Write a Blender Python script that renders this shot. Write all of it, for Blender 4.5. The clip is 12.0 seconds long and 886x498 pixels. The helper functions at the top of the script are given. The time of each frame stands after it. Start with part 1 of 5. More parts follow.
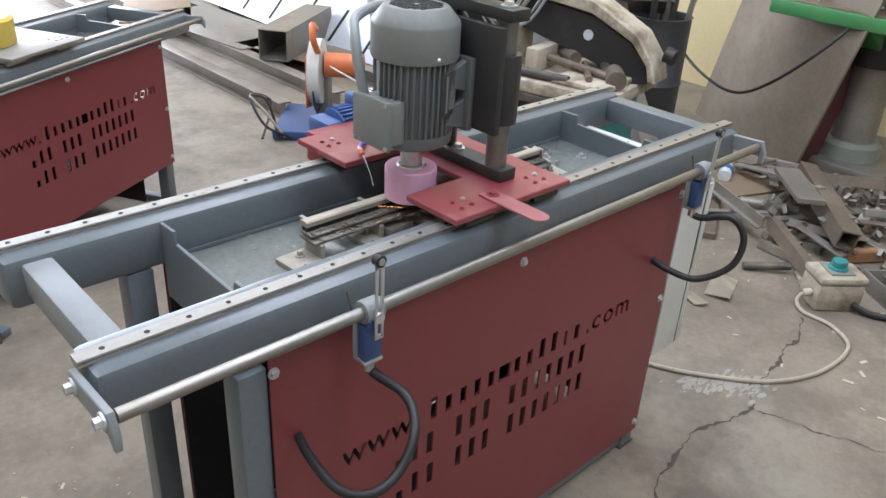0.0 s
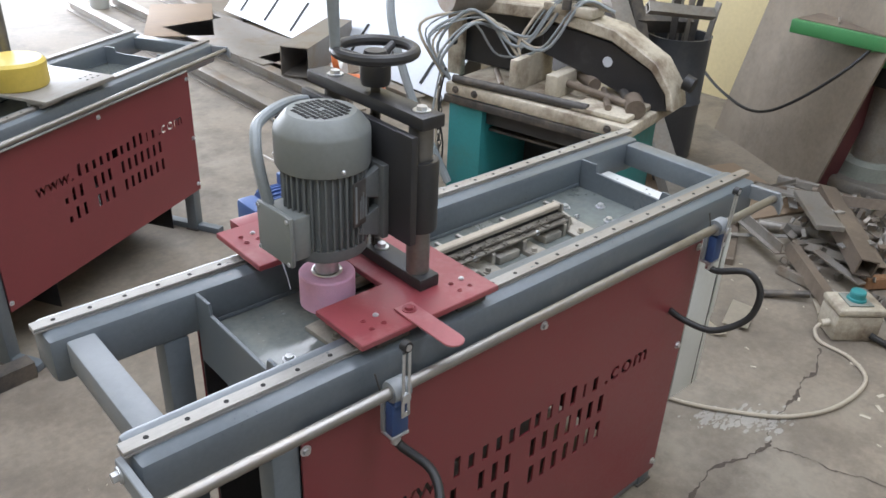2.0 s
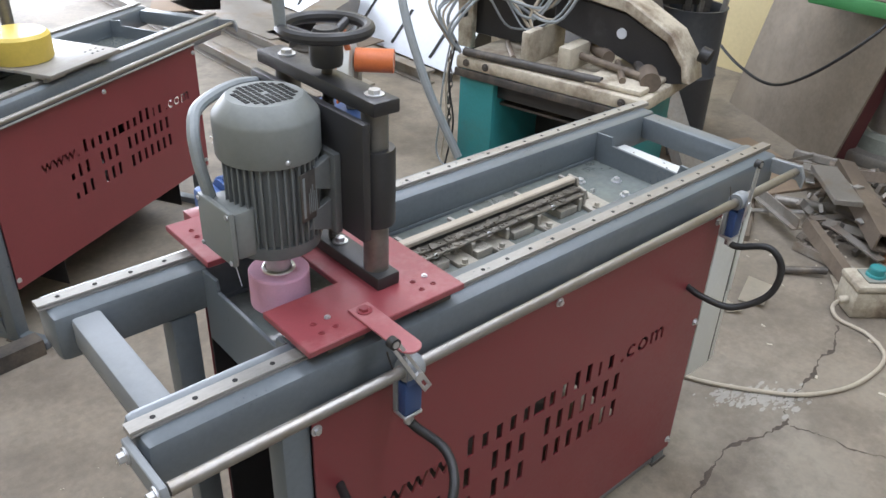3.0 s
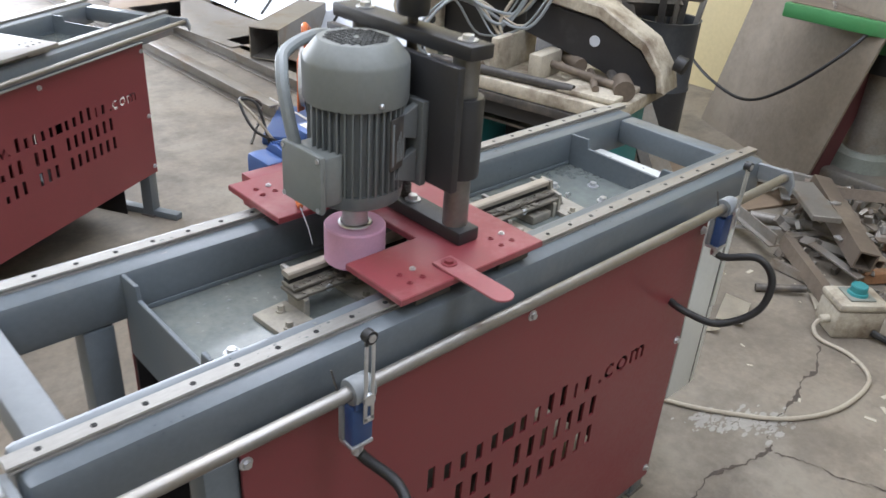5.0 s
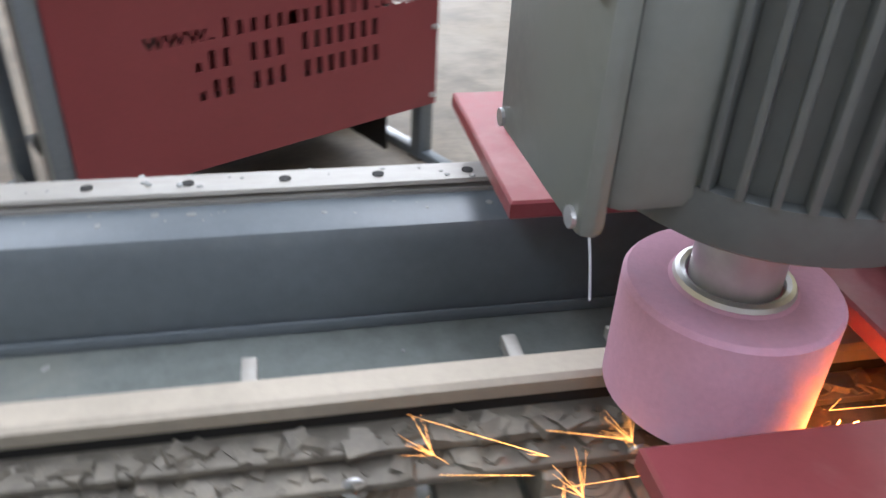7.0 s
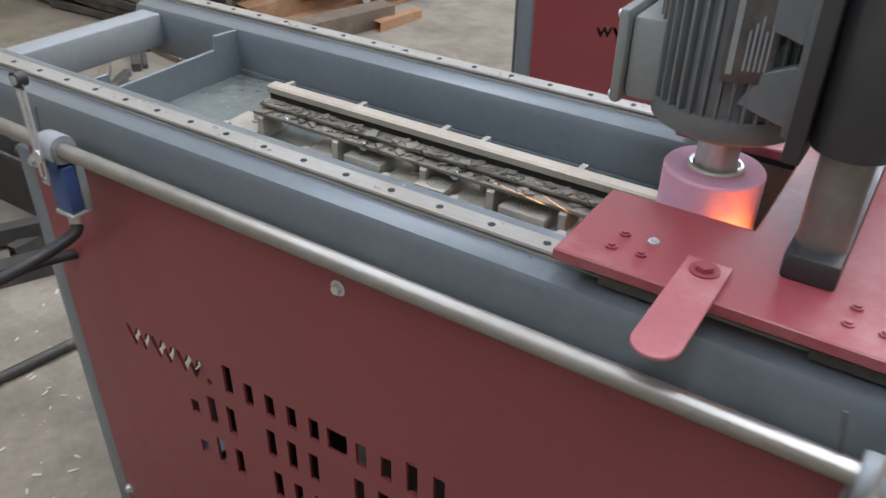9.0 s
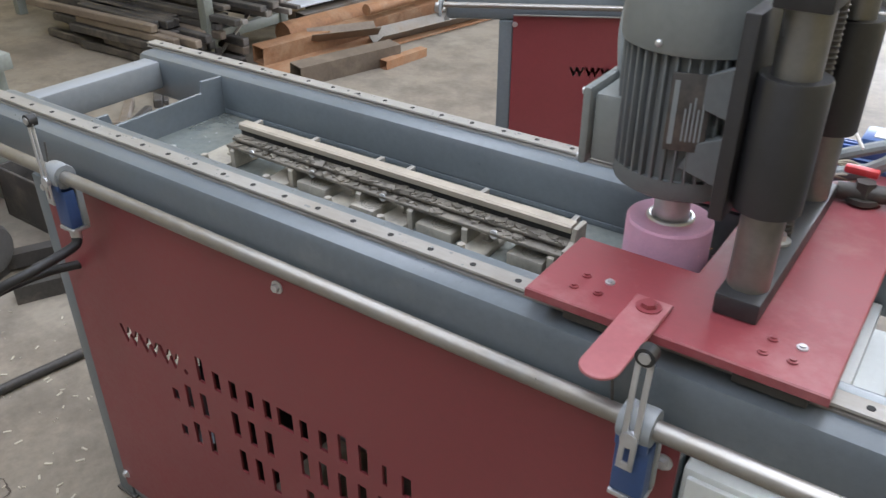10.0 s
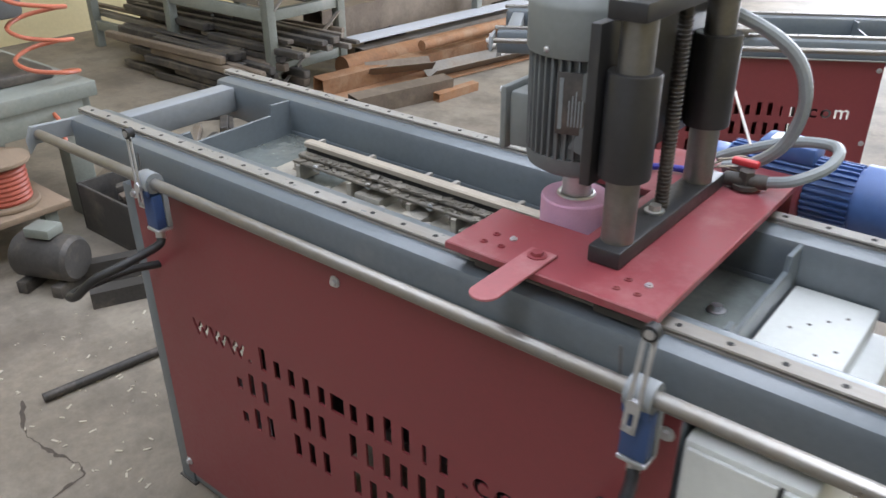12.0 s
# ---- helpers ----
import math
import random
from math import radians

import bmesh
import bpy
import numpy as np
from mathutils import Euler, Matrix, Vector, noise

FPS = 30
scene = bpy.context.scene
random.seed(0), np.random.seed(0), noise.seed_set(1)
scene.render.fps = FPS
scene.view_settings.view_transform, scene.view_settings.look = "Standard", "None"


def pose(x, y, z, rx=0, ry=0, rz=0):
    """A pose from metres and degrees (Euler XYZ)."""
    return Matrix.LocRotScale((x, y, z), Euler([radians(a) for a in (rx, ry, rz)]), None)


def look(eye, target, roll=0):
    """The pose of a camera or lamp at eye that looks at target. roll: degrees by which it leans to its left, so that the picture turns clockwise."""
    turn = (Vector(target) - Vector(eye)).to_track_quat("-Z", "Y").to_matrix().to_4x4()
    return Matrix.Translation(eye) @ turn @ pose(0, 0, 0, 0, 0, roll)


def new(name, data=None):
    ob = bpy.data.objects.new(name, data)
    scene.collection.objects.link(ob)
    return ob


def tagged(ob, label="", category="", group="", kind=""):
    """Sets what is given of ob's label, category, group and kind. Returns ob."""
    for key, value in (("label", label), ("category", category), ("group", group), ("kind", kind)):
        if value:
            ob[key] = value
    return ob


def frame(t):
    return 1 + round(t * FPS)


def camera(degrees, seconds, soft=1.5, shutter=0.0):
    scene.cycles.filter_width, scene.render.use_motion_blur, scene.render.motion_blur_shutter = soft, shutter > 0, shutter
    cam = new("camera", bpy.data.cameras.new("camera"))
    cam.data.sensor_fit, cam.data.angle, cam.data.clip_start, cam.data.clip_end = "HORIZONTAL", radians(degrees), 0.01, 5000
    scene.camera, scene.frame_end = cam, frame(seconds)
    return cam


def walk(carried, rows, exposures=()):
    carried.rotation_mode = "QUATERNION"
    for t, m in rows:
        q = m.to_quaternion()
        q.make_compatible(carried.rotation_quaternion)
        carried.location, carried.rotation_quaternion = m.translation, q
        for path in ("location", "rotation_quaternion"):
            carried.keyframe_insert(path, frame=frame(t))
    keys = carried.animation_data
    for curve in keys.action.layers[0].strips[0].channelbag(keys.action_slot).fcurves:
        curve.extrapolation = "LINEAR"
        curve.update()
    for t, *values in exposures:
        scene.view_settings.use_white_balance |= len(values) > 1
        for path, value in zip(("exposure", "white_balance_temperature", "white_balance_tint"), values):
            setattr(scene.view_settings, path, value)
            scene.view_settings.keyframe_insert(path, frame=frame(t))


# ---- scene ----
cam = camera(58.1, 12.0, 1.5, 0.5)
PATH = [
    (0, (-0.476, -0.84, 1.464), (0.752, 0.428, 0.523), 3.3),
    (0.5, (-0.48, -0.832, 1.46), (0.747, 0.431, 0.512), 3.2),
    (1, (-0.481, -0.828, 1.464), (0.743, 0.444, 0.525), 3.1),
    (1.5, (-0.473, -0.819, 1.565), (0.735, 0.471, 0.629), 2.8),
    (2, (-0.473, -0.813, 1.61), (0.715, 0.478, 0.649), 2.6),
    (2.5, (-0.458, -0.791, 1.596), (0.707, 0.493, 0.6), 2.5),
    (3, (-0.456, -0.783, 1.586), (0.698, 0.5, 0.575), 2.2),
    (3.5, (-0.449, -0.779, 1.579), (0.712, 0.501, 0.573), 2.2),
    (3.7, (-0.445, -0.78, 1.58), (0.72, 0.498, 0.575), 2.2),
    (5.3, (-0.275, -0.619, 1.391), (0.985, 0.656, 0.43), 3.9),
    (5.5, (-0.168, -0.51, 1.319), (1.066, 0.756, 0.384), 3.4),
    (6, (0.084, -0.214, 1.189), (1.211, 1.114, 0.205), 3.8),
    (6.4, (0.237, -0.087, 1.132), (1.05, 1.366, 0.023), 0.4),
    (6.8, (0.345, -0.038, 1.101), (0.879, 1.564, 0.028), 2.2),
    (7, (0.395, -0.047, 1.094), (0.76, 1.594, 0.011), 3.0),
    (7.3, (0.479, -0.115, 1.116), (0.571, 1.543, 0.001), 4.0),
    (7.6, (0.555, -0.18, 1.143), (0.364, 1.426, -0.032), 4.1),
    (9.3, (1.101, -0.574, 1.281), (0.136, 0.832, 0.237), 0.7),
    (9.5, (1.152, -0.591, 1.307), (0.166, 0.815, 0.282), 0.5),
    (10, (1.233, -0.6, 1.328), (0.239, 0.807, 0.313), 0.0),
    (10.5, (1.26, -0.607, 1.331), (0.224, 0.777, 0.325), -0.7),
    (11, (1.353, -0.675, 1.386), (0.248, 0.679, 0.413), -0.9),
    (11.5, (1.437, -0.719, 1.391), (0.29, 0.622, 0.449), -0.7),
    (12, (1.327, -0.705, 1.355), (0.209, 0.662, 0.416), -0.4),
]
walk(cam, [(t, look(eye, target, roll)) for t, eye, target, roll in PATH], [(0, 0.27), (1.2, 0.27), (2, 0.15), (2.6, 0.21), (3.5, 0.29), (5.3, 0.22), (6.6, 0.24), (7.7, 0.33), (9.3, 0.3), (10.5, 0.3), (11, 0.26), (12, 0.26)])


# ---------------------------------------------------------------- light
world = bpy.data.worlds.new("sky")
scene.world = world
world.use_nodes = True
wn = world.node_tree.nodes
sky = wn.new("ShaderNodeTexSky")
sky.sky_type = "NISHITA"
sky.sun_disc = False
sky.sun_elevation, sky.sun_rotation = radians(48), radians(30)
world.node_tree.links.new(sky.outputs[0], wn["Background"].inputs[0])
wn["Background"].inputs[1].default_value = 0.10


def area(name, place, target, sx, sy, watts, colour):
    data = bpy.data.lights.new(name, "AREA")
    data.shape, data.size, data.size_y, data.energy, data.color = "RECTANGLE", sx, sy, watts, colour
    ob = new(name, data)
    ob.matrix_world = look(place, target)
    return ob


DAY = (0.895, 0.95, 1.085)
area("skylight_lamp", (1.2, 0.2, 4.24), (1.2, 0.2, 0), 1.1, 7.0, 165, DAY)
area("skylight_lamp", (-1.6, 0.2, 4.24), (-1.6, 0.2, 0), 1.1, 7.0, 126, DAY)
area("skylight_lamp", (3.2, 3.2, 4.24), (3.2, 3.2, 0), 1.1, 7.0, 78, DAY)
area("door_lamp", (0.8, 8.05, 1.6), (0.8, 0, 0.6), 4.4, 2.9, 400, DAY)

# ---------------------------------------------------------------- materials


def material(name, colour, rough=0.5, metal=0.0, vary=0.25, scale=6.0, fine=60.0, bump=0.15, second=None, amount=0.5, spread=0.12,
             rough_vary=0.12, coat=0.0, stretch=(1, 1, 1), second_rough=None):
    """Two scales of tone, an optional second colour in patches (dust, rust, stains), uneven gloss and fine relief."""
    m = bpy.data.materials.new(name)
    m.use_nodes = True
    nt = m.node_tree
    n, ln = nt.nodes, nt.links
    bsdf = n["Principled BSDF"]
    tc = n.new("ShaderNodeTexCoord")
    mp = n.new("ShaderNodeMapping")
    mp.inputs["Scale"].default_value = stretch
    ln.new(tc.outputs["Object"], mp.inputs["Vector"])
    info = n.new("ShaderNodeObjectInfo")

    def tex(s, detail, rough_):
        t = n.new("ShaderNodeTexNoise")
        t.inputs["Scale"].default_value, t.inputs["Detail"].default_value, t.inputs["Roughness"].default_value = s, detail, rough_
        ln.new(mp.outputs[0], t.inputs["Vector"])
        return t

    big, small = tex(scale, 4, 0.6), tex(fine, 3, 0.65)
    tone = n.new("ShaderNodeMath")
    tone.operation = "MULTIPLY_ADD"
    tone.inputs[1].default_value, tone.inputs[2].default_value = 0.45, 0.0
    ln.new(small.outputs["Fac"], tone.inputs[0])
    add = n.new("ShaderNodeMath")
    add.operation = "MULTIPLY_ADD"
    add.inputs[1].default_value = 0.55
    ln.new(big.outputs["Fac"], add.inputs[0])
    ln.new(tone.outputs[0], add.inputs[2])
    shade = n.new("ShaderNodeMapRange")
    shade.inputs[1].default_value, shade.inputs[2].default_value = 0.3, 0.7
    shade.inputs[3].default_value, shade.inputs[4].default_value = 1 - vary, 1 + vary
    ln.new(add.outputs[0], shade.inputs[0])
    piece = n.new("ShaderNodeMapRange")
    piece.inputs[3].default_value, piece.inputs[4].default_value = 1 - vary * 0.35, 1 + vary * 0.35
    ln.new(info.outputs["Random"], piece.inputs[0])
    both = n.new("ShaderNodeMath")
    both.operation = "MULTIPLY"
    ln.new(shade.outputs[0], both.inputs[0])
    ln.new(piece.outputs[0], both.inputs[1])
    mul = n.new("ShaderNodeVectorMath")
    mul.operation = "SCALE"
    mul.inputs[0].default_value = colour
    ln.new(both.outputs[0], mul.inputs["Scale"])
    out = mul.outputs[0]
    rmap = n.new("ShaderNodeMapRange")
    rmap.inputs[1].default_value, rmap.inputs[2].default_value = 0.3, 0.7
    rmap.inputs[3].default_value, rmap.inputs[4].default_value = max(0.03, rough - rough_vary), min(1, rough + rough_vary)
    ln.new(add.outputs[0], rmap.inputs[0])
    rout = rmap.outputs[0]
    if second:
        patch = tex(scale * 0.7, 6, 0.7)
        ramp = n.new("ShaderNodeMapRange")
        ramp.inputs[1].default_value, ramp.inputs[2].default_value = 0.62 - amount * 0.3, 0.62 - amount * 0.3 + spread
        ln.new(patch.outputs["Fac"], ramp.inputs[0])
        mix = n.new("ShaderNodeMix")
        mix.data_type = "RGBA"
        ln.new(ramp.outputs[0], mix.inputs["Factor"])
        ln.new(out, mix.inputs["A"])
        mix.inputs["B"].default_value = (*second, 1)
        out = mix.outputs["Result"]
        if second_rough is not None:
            rm = n.new("ShaderNodeMix")
            ln.new(ramp.outputs[0], rm.inputs["Factor"])
            ln.new(rout, rm.inputs["A"])
            rm.inputs["B"].default_value = second_rough
            rout = rm.outputs["Result"]
    ln.new(out, bsdf.inputs["Base Color"])
    ln.new(rout, bsdf.inputs["Roughness"])
    bsdf.inputs["Metallic"].default_value = metal
    bsdf.inputs["Coat Weight"].default_value = coat
    bsdf.inputs["Coat Roughness"].default_value = 0.25
    if bump:
        b = n.new("ShaderNodeBump")
        b.inputs["Strength"].default_value, b.inputs["Distance"].default_value = bump, 0.002
        ln.new(add.outputs[0], b.inputs["Height"])
        ln.new(b.outputs[0], bsdf.inputs["Normal"])
    return m


def glow(name, colour, strength):
    m = bpy.data.materials.new(name)
    m.use_nodes = True
    b = m.node_tree.nodes["Principled BSDF"]
    b.inputs["Base Color"].default_value = (*colour, 1)
    b.inputs["Emission Color"].default_value = (*colour, 1)
    b.inputs["Emission Strength"].default_value = strength
    return m


GREY = material("blue_grey_paint", (0.125, 0.147, 0.165), 0.32, 0, 0.14, 5, 90, 0.10, (0.22, 0.225, 0.22), 0.12, 0.3, rough_vary=0.06, coat=0.10)
GREY_LIGHT = material("light_grey_paint", (0.225, 0.243, 0.258), 0.45, 0, 0.12, 5, 80, 0.10, (0.33, 0.33, 0.31), 0.2, 0.3)
RED = material("red_panel_paint", (0.20, 0.039, 0.046), 0.40, 0, 0.10, 3.5, 120, 0.06, (0.25, 0.05, 0.055), 0.15, 0.35, coat=0.1)
# The pale patches are dust plus haze and reflection put into the colour.
PLATE_RED = material("red_plate_paint", (0.245, 0.050, 0.060), 0.40, 0, 0.14, 7, 110, 0.12, (0.36, 0.16, 0.165), 0.40, 0.25)
STEEL = material("ground_steel", (0.34, 0.33, 0.31), 0.46, 0.55, 0.2, 9, 160, 0.10, (0.25, 0.215, 0.18), 0.5, 0.25, stretch=(0.3, 1, 1))
ROD = material("bright_rod", (0.29, 0.28, 0.265), 0.36, 0.8, 0.16, 7, 90, 0.05, (0.28, 0.24, 0.195), 0.5, 0.25)
CHROME = material("zinc_plate", (0.60, 0.61, 0.63), 0.36, 0.8, 0.12, 15, 120, 0.02)
DUSTY = material("dusty_steel", (0.33, 0.31, 0.27), 0.62, 0.35, 0.25, 22, 140, 0.25, (0.46, 0.42, 0.34), 0.5, 0.25)
BARTOP = material("ground_work_edge", (0.37, 0.33, 0.275), 0.5, 0.4, 0.15, 20, 150, 0.12)
JAW = material("grimy_jaw_steel", (0.17, 0.155, 0.13), 0.55, 0.35, 0.3, 22, 140, 0.25, (0.29, 0.26, 0.21), 0.45, 0.25)
# Paler than the plate: wear and dust, plus sky reflection painted in.
LEVER_RED = material("worn_sheen_lever_paint", (0.33, 0.105, 0.115), 0.45, 0, 0.16, 12, 110, 0.12, (0.42, 0.22, 0.22), 0.5, 0.25)
WET = material("water_drop", (0.25, 0.26, 0.26), 0.05, 0, 0.05, 20, 100, 0.0)
PANWET = material("wet_tray_paint", (0.175, 0.195, 0.185), 0.14, 0, 0.25, 7, 60, 0.08, (0.27, 0.27, 0.23), 0.4, 0.3, second_rough=0.45)
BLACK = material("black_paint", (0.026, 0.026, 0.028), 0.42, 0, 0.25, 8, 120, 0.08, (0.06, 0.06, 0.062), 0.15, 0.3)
DARK = material("dark_gap", (0.012, 0.012, 0.012), 0.8, 0, 0.2)
MOTOR = material("motor_grey_paint", (0.185, 0.20, 0.195), 0.45, 0, 0.12, 8, 100, 0.12, (0.19, 0.195, 0.185), 0.2, 0.3)
MOTOR_FIN = material("motor_fin_paint", (0.125, 0.137, 0.14), 0.5, 0, 0.15, 9, 100, 0.12, (0.15, 0.15, 0.145), 0.2, 0.3)
POST = material("sliding_post_steel", (0.22, 0.215, 0.205), 0.38, 0.7, 0.15, 8, 100, 0.06, (0.11, 0.105, 0.10), 0.4, 0.3)
WHEEL = material("pink_abrasive", (0.61, 0.34, 0.475), 0.85, 0, 0.10, 25, 320, 0.22, (0.55, 0.36, 0.50), 0.4, 0.3)
BLUE = material("blue_switch_body", (0.035, 0.075, 0.20), 0.42, 0, 0.12, 12, 120, 0.08)
BLUE_MOTOR = material("blue_motor_paint", (0.055, 0.115, 0.30), 0.42, 0, 0.15, 8, 100, 0.10, (0.12, 0.17, 0.30), 0.15, 0.3)
RUBBER = material("black_rubber", (0.018, 0.018, 0.019), 0.5, 0, 0.2, 30, 200, 0.15)
HOSE = material("grey_conduit", (0.24, 0.265, 0.275), 0.4, 0, 0.12, 20, 150, 0.1)
WHITE = material("white_cabinet_paint", (0.62, 0.64, 0.62), 0.38, 0, 0.08, 4, 90, 0.05, (0.48, 0.47, 0.42), 0.1, 0.3)
PALE = material("pale_cutout", (0.72, 0.70, 0.66), 0.7, 0, 0.1)
CABLE_W = material("cream_cable", (0.38, 0.335, 0.265), 0.5, 0, 0.15, 20, 100, 0.05)
RUST = material("rusty_steel", (0.27, 0.135, 0.065), 0.78, 0.1, 0.35, 6, 60, 0.35, (0.36, 0.24, 0.15), 0.5, 0.25)
BROWN = material("mill_scale_steel", (0.17, 0.135, 0.105), 0.62, 0.3, 0.3, 6, 60, 0.25, (0.27, 0.22, 0.17), 0.45, 0.25)
SCALE = material("dark_steel_stock", (0.075, 0.07, 0.066), 0.55, 0.4, 0.35, 8, 80, 0.2, (0.20, 0.17, 0.14), 0.4, 0.25)
TUBE_GREY = material("steel_tube_stock", (0.27, 0.25, 0.225), 0.5, 0.5, 0.25, 6, 80, 0.15, (0.22, 0.16, 0.11), 0.4, 0.25)
RACK = material("grey_green_rack_paint", (0.20, 0.215, 0.19), 0.55, 0, 0.2, 6, 80, 0.12, (0.30, 0.29, 0.25), 0.3, 0.3)
CREAM = material("cream_machine_paint", (0.47, 0.425, 0.34), 0.5, 0, 0.22, 7, 60, 0.15, (0.16, 0.12, 0.085), 0.62, 0.22)
TEAL = material("teal_machine_paint", (0.03, 0.215, 0.225), 0.45, 0, 0.15, 6, 80, 0.1, (0.06, 0.16, 0.15), 0.25, 0.3)
GREEN = material("green_machine_paint", (0.06, 0.24, 0.085), 0.45, 0, 0.15, 7, 80, 0.1, (0.10, 0.17, 0.09), 0.25, 0.3)
ORANGE = material("orange_plastic", (0.62, 0.16, 0.05), 0.42, 0, 0.12, 15, 100, 0.05, (0.40, 0.16, 0.09), 0.2, 0.3)
CORAL = material("coral_air_hose", (0.52, 0.15, 0.085), 0.4, 0, 0.12, 20, 100, 0.05)
YELLOW = material("yellow_paint", (0.62, 0.47, 0.09), 0.45, 0, 0.1, 8, 80, 0.1)
OLD_PLATE = material("old_steel_plate", (0.20, 0.165, 0.125), 0.7, 0.2, 0.28, 2.2, 40, 0.2, (0.30, 0.26, 0.205), 0.5, 0.3)
MAROON = material("maroon_paint", (0.085, 0.022, 0.024), 0.5, 0, 0.2, 6, 80, 0.1)
WOOD = material("raw_board", (0.24, 0.175, 0.12), 0.75, 0, 0.2, 4, 50, 0.2, (0.24, 0.18, 0.12), 0.35, 0.3, stretch=(1, 6, 6))
SHEET = material("bright_sheet_metal", (0.54, 0.57, 0.62), 0.45, 0.1, 0.08, 3, 60, 0.03)
WALL_Y = material("yellow_wall_paint", (0.66, 0.56, 0.32), 0.75, 0, 0.1, 1.2, 40, 0.2, (0.58, 0.50, 0.33), 0.35, 0.4)
WALL_G = material("grey_plaster", (0.50, 0.49, 0.45), 0.85, 0, 0.12, 1.0, 40, 0.25, (0.36, 0.35, 0.33), 0.3, 0.4)
PAPER = material("paper_scrap", (0.50, 0.45, 0.36), 0.8, 0, 0.12, 10, 60, 0.1)
PLASTIC = material("clear_bottle_plastic", (0.62, 0.68, 0.74), 0.15, 0, 0.1)
SPARK = glow("spark_glow", (1.0, 0.42, 0.11), 5.0)
HOT = glow("hot_contact_glow", (1.0, 0.28, 0.04), 150.0)


def concrete():
    m = material("worn_concrete", (0.200, 0.170, 0.132), 0.72, 0, 0.30, 1.6, 45, 0.35, (0.29, 0.262, 0.215), 0.5, 0.3)
    n, ln = m.node_tree.nodes, m.node_tree.links
    bsdf = n["Principled BSDF"]
    link = bsdf.inputs["Base Color"].links[0]
    src = link.from_socket
    tc = n.new("ShaderNodeTexCoord")
    # dark oil stains
    st = n.new("ShaderNodeTexNoise")
    st.inputs["Scale"].default_value, st.inputs["Detail"].default_value, st.inputs["Roughness"].default_value = 2.6, 8, 0.72
    ln.new(tc.outputs["Object"], st.inputs["Vector"])
    rg = n.new("ShaderNodeMapRange")
    rg.inputs[1].default_value, rg.inputs[2].default_value, rg.inputs[4].default_value = 0.45, 0.64, 0.80
    ln.new(st.outputs["Fac"], rg.inputs[0])
    mix = n.new("ShaderNodeMix")
    mix.data_type = "RGBA"
    ln.new(rg.outputs[0], mix.inputs["Factor"])
    ln.new(src, mix.inputs["A"])
    mix.inputs["B"].default_value = (0.115, 0.096, 0.076, 1)
    # fine pits
    vo = n.new("ShaderNodeTexNoise")
    vo.inputs["Scale"].default_value, vo.inputs["Detail"].default_value = 22, 6
    ln.new(tc.outputs["Object"], vo.inputs["Vector"])
    rp = n.new("ShaderNodeMapRange")
    rp.inputs[1].default_value, rp.inputs[2].default_value, rp.inputs[4].default_value = 0.62, 0.70, 0.45
    ln.new(vo.outputs["Fac"], rp.inputs[0])
    mix2 = n.new("ShaderNodeMix")
    mix2.data_type = "RGBA"
    ln.new(rp.outputs[0], mix2.inputs["Factor"])
    ln.new(mix.outputs["Result"], mix2.inputs["A"])
    mix2.inputs["B"].default_value = (0.17, 0.145, 0.115, 1)
    ln.new(mix2.outputs["Result"], bsdf.inputs["Base Color"])
    return m


CONCRETE = concrete()
CRACK = material("crack_dirt", (0.075, 0.06, 0.048), 0.9, 0, 0.4, 30, 90, 0.4)
CHALK = material("pale_spill", (0.34, 0.32, 0.285), 0.85, 0, 0.2, 14, 70, 0.1)

# ---------------------------------------------------------------- building blocks


def box(bm, lo, hi, bev=0.0, m=None, seg=2):
    """A box from corner to corner, with rounded edges; m turns it."""
    lo, hi = Vector(lo), Vector(hi)
    c, s = (lo + hi) / 2, hi - lo
    made = bmesh.ops.create_cube(bm, size=1.0, matrix=Matrix.Translation(c) @ Matrix.Diagonal((*s, 1)))["verts"]
    if bev:
        edges = list({e for v in made for e in v.link_edges})
        made = bmesh.ops.bevel(bm, geom=edges, offset=min(bev, min(s) * 0.45), segments=seg, profile=0.5, affect="EDGES")["verts"]
    if m is not None:
        bmesh.ops.transform(bm, matrix=m, verts=made)
    return made


def rod(bm, a, b, r, r2=None, seg=18):
    a, b = Vector(a), Vector(b)
    d = b - a
    m = Matrix.Translation((a + b) / 2) @ d.to_track_quat("Z", "Y").to_matrix().to_4x4()
    return bmesh.ops.create_cone(bm, cap_ends=True, segments=seg, radius1=r, radius2=r if r2 is None else r2, depth=d.length, matrix=m)["verts"]


def prism(bm, outline, axis, lo, hi, bev=0.0):
    """A flat outline in the plane across axis, pushed from lo to hi. The outline goes round in order."""
    def at(u, v, w):
        return {"x": (w, u, v), "y": (u, w, v), "z": (u, v, w)}[axis]
    low = [bm.verts.new(at(u, v, lo)) for u, v in outline]
    high = [bm.verts.new(at(u, v, hi)) for u, v in outline]
    faces = [bm.faces.new(low), bm.faces.new(high)]
    k = len(outline)
    for i in range(k):
        faces.append(bm.faces.new((low[i], low[(i + 1) % k], high[(i + 1) % k], high[i])))
    bmesh.ops.recalc_face_normals(bm, faces=faces)
    if bev:
        edges = [e for e in faces[0].edges] + [e for e in faces[1].edges]
        bmesh.ops.bevel(bm, geom=edges, offset=bev, segments=1, affect="EDGES")
    return low + high


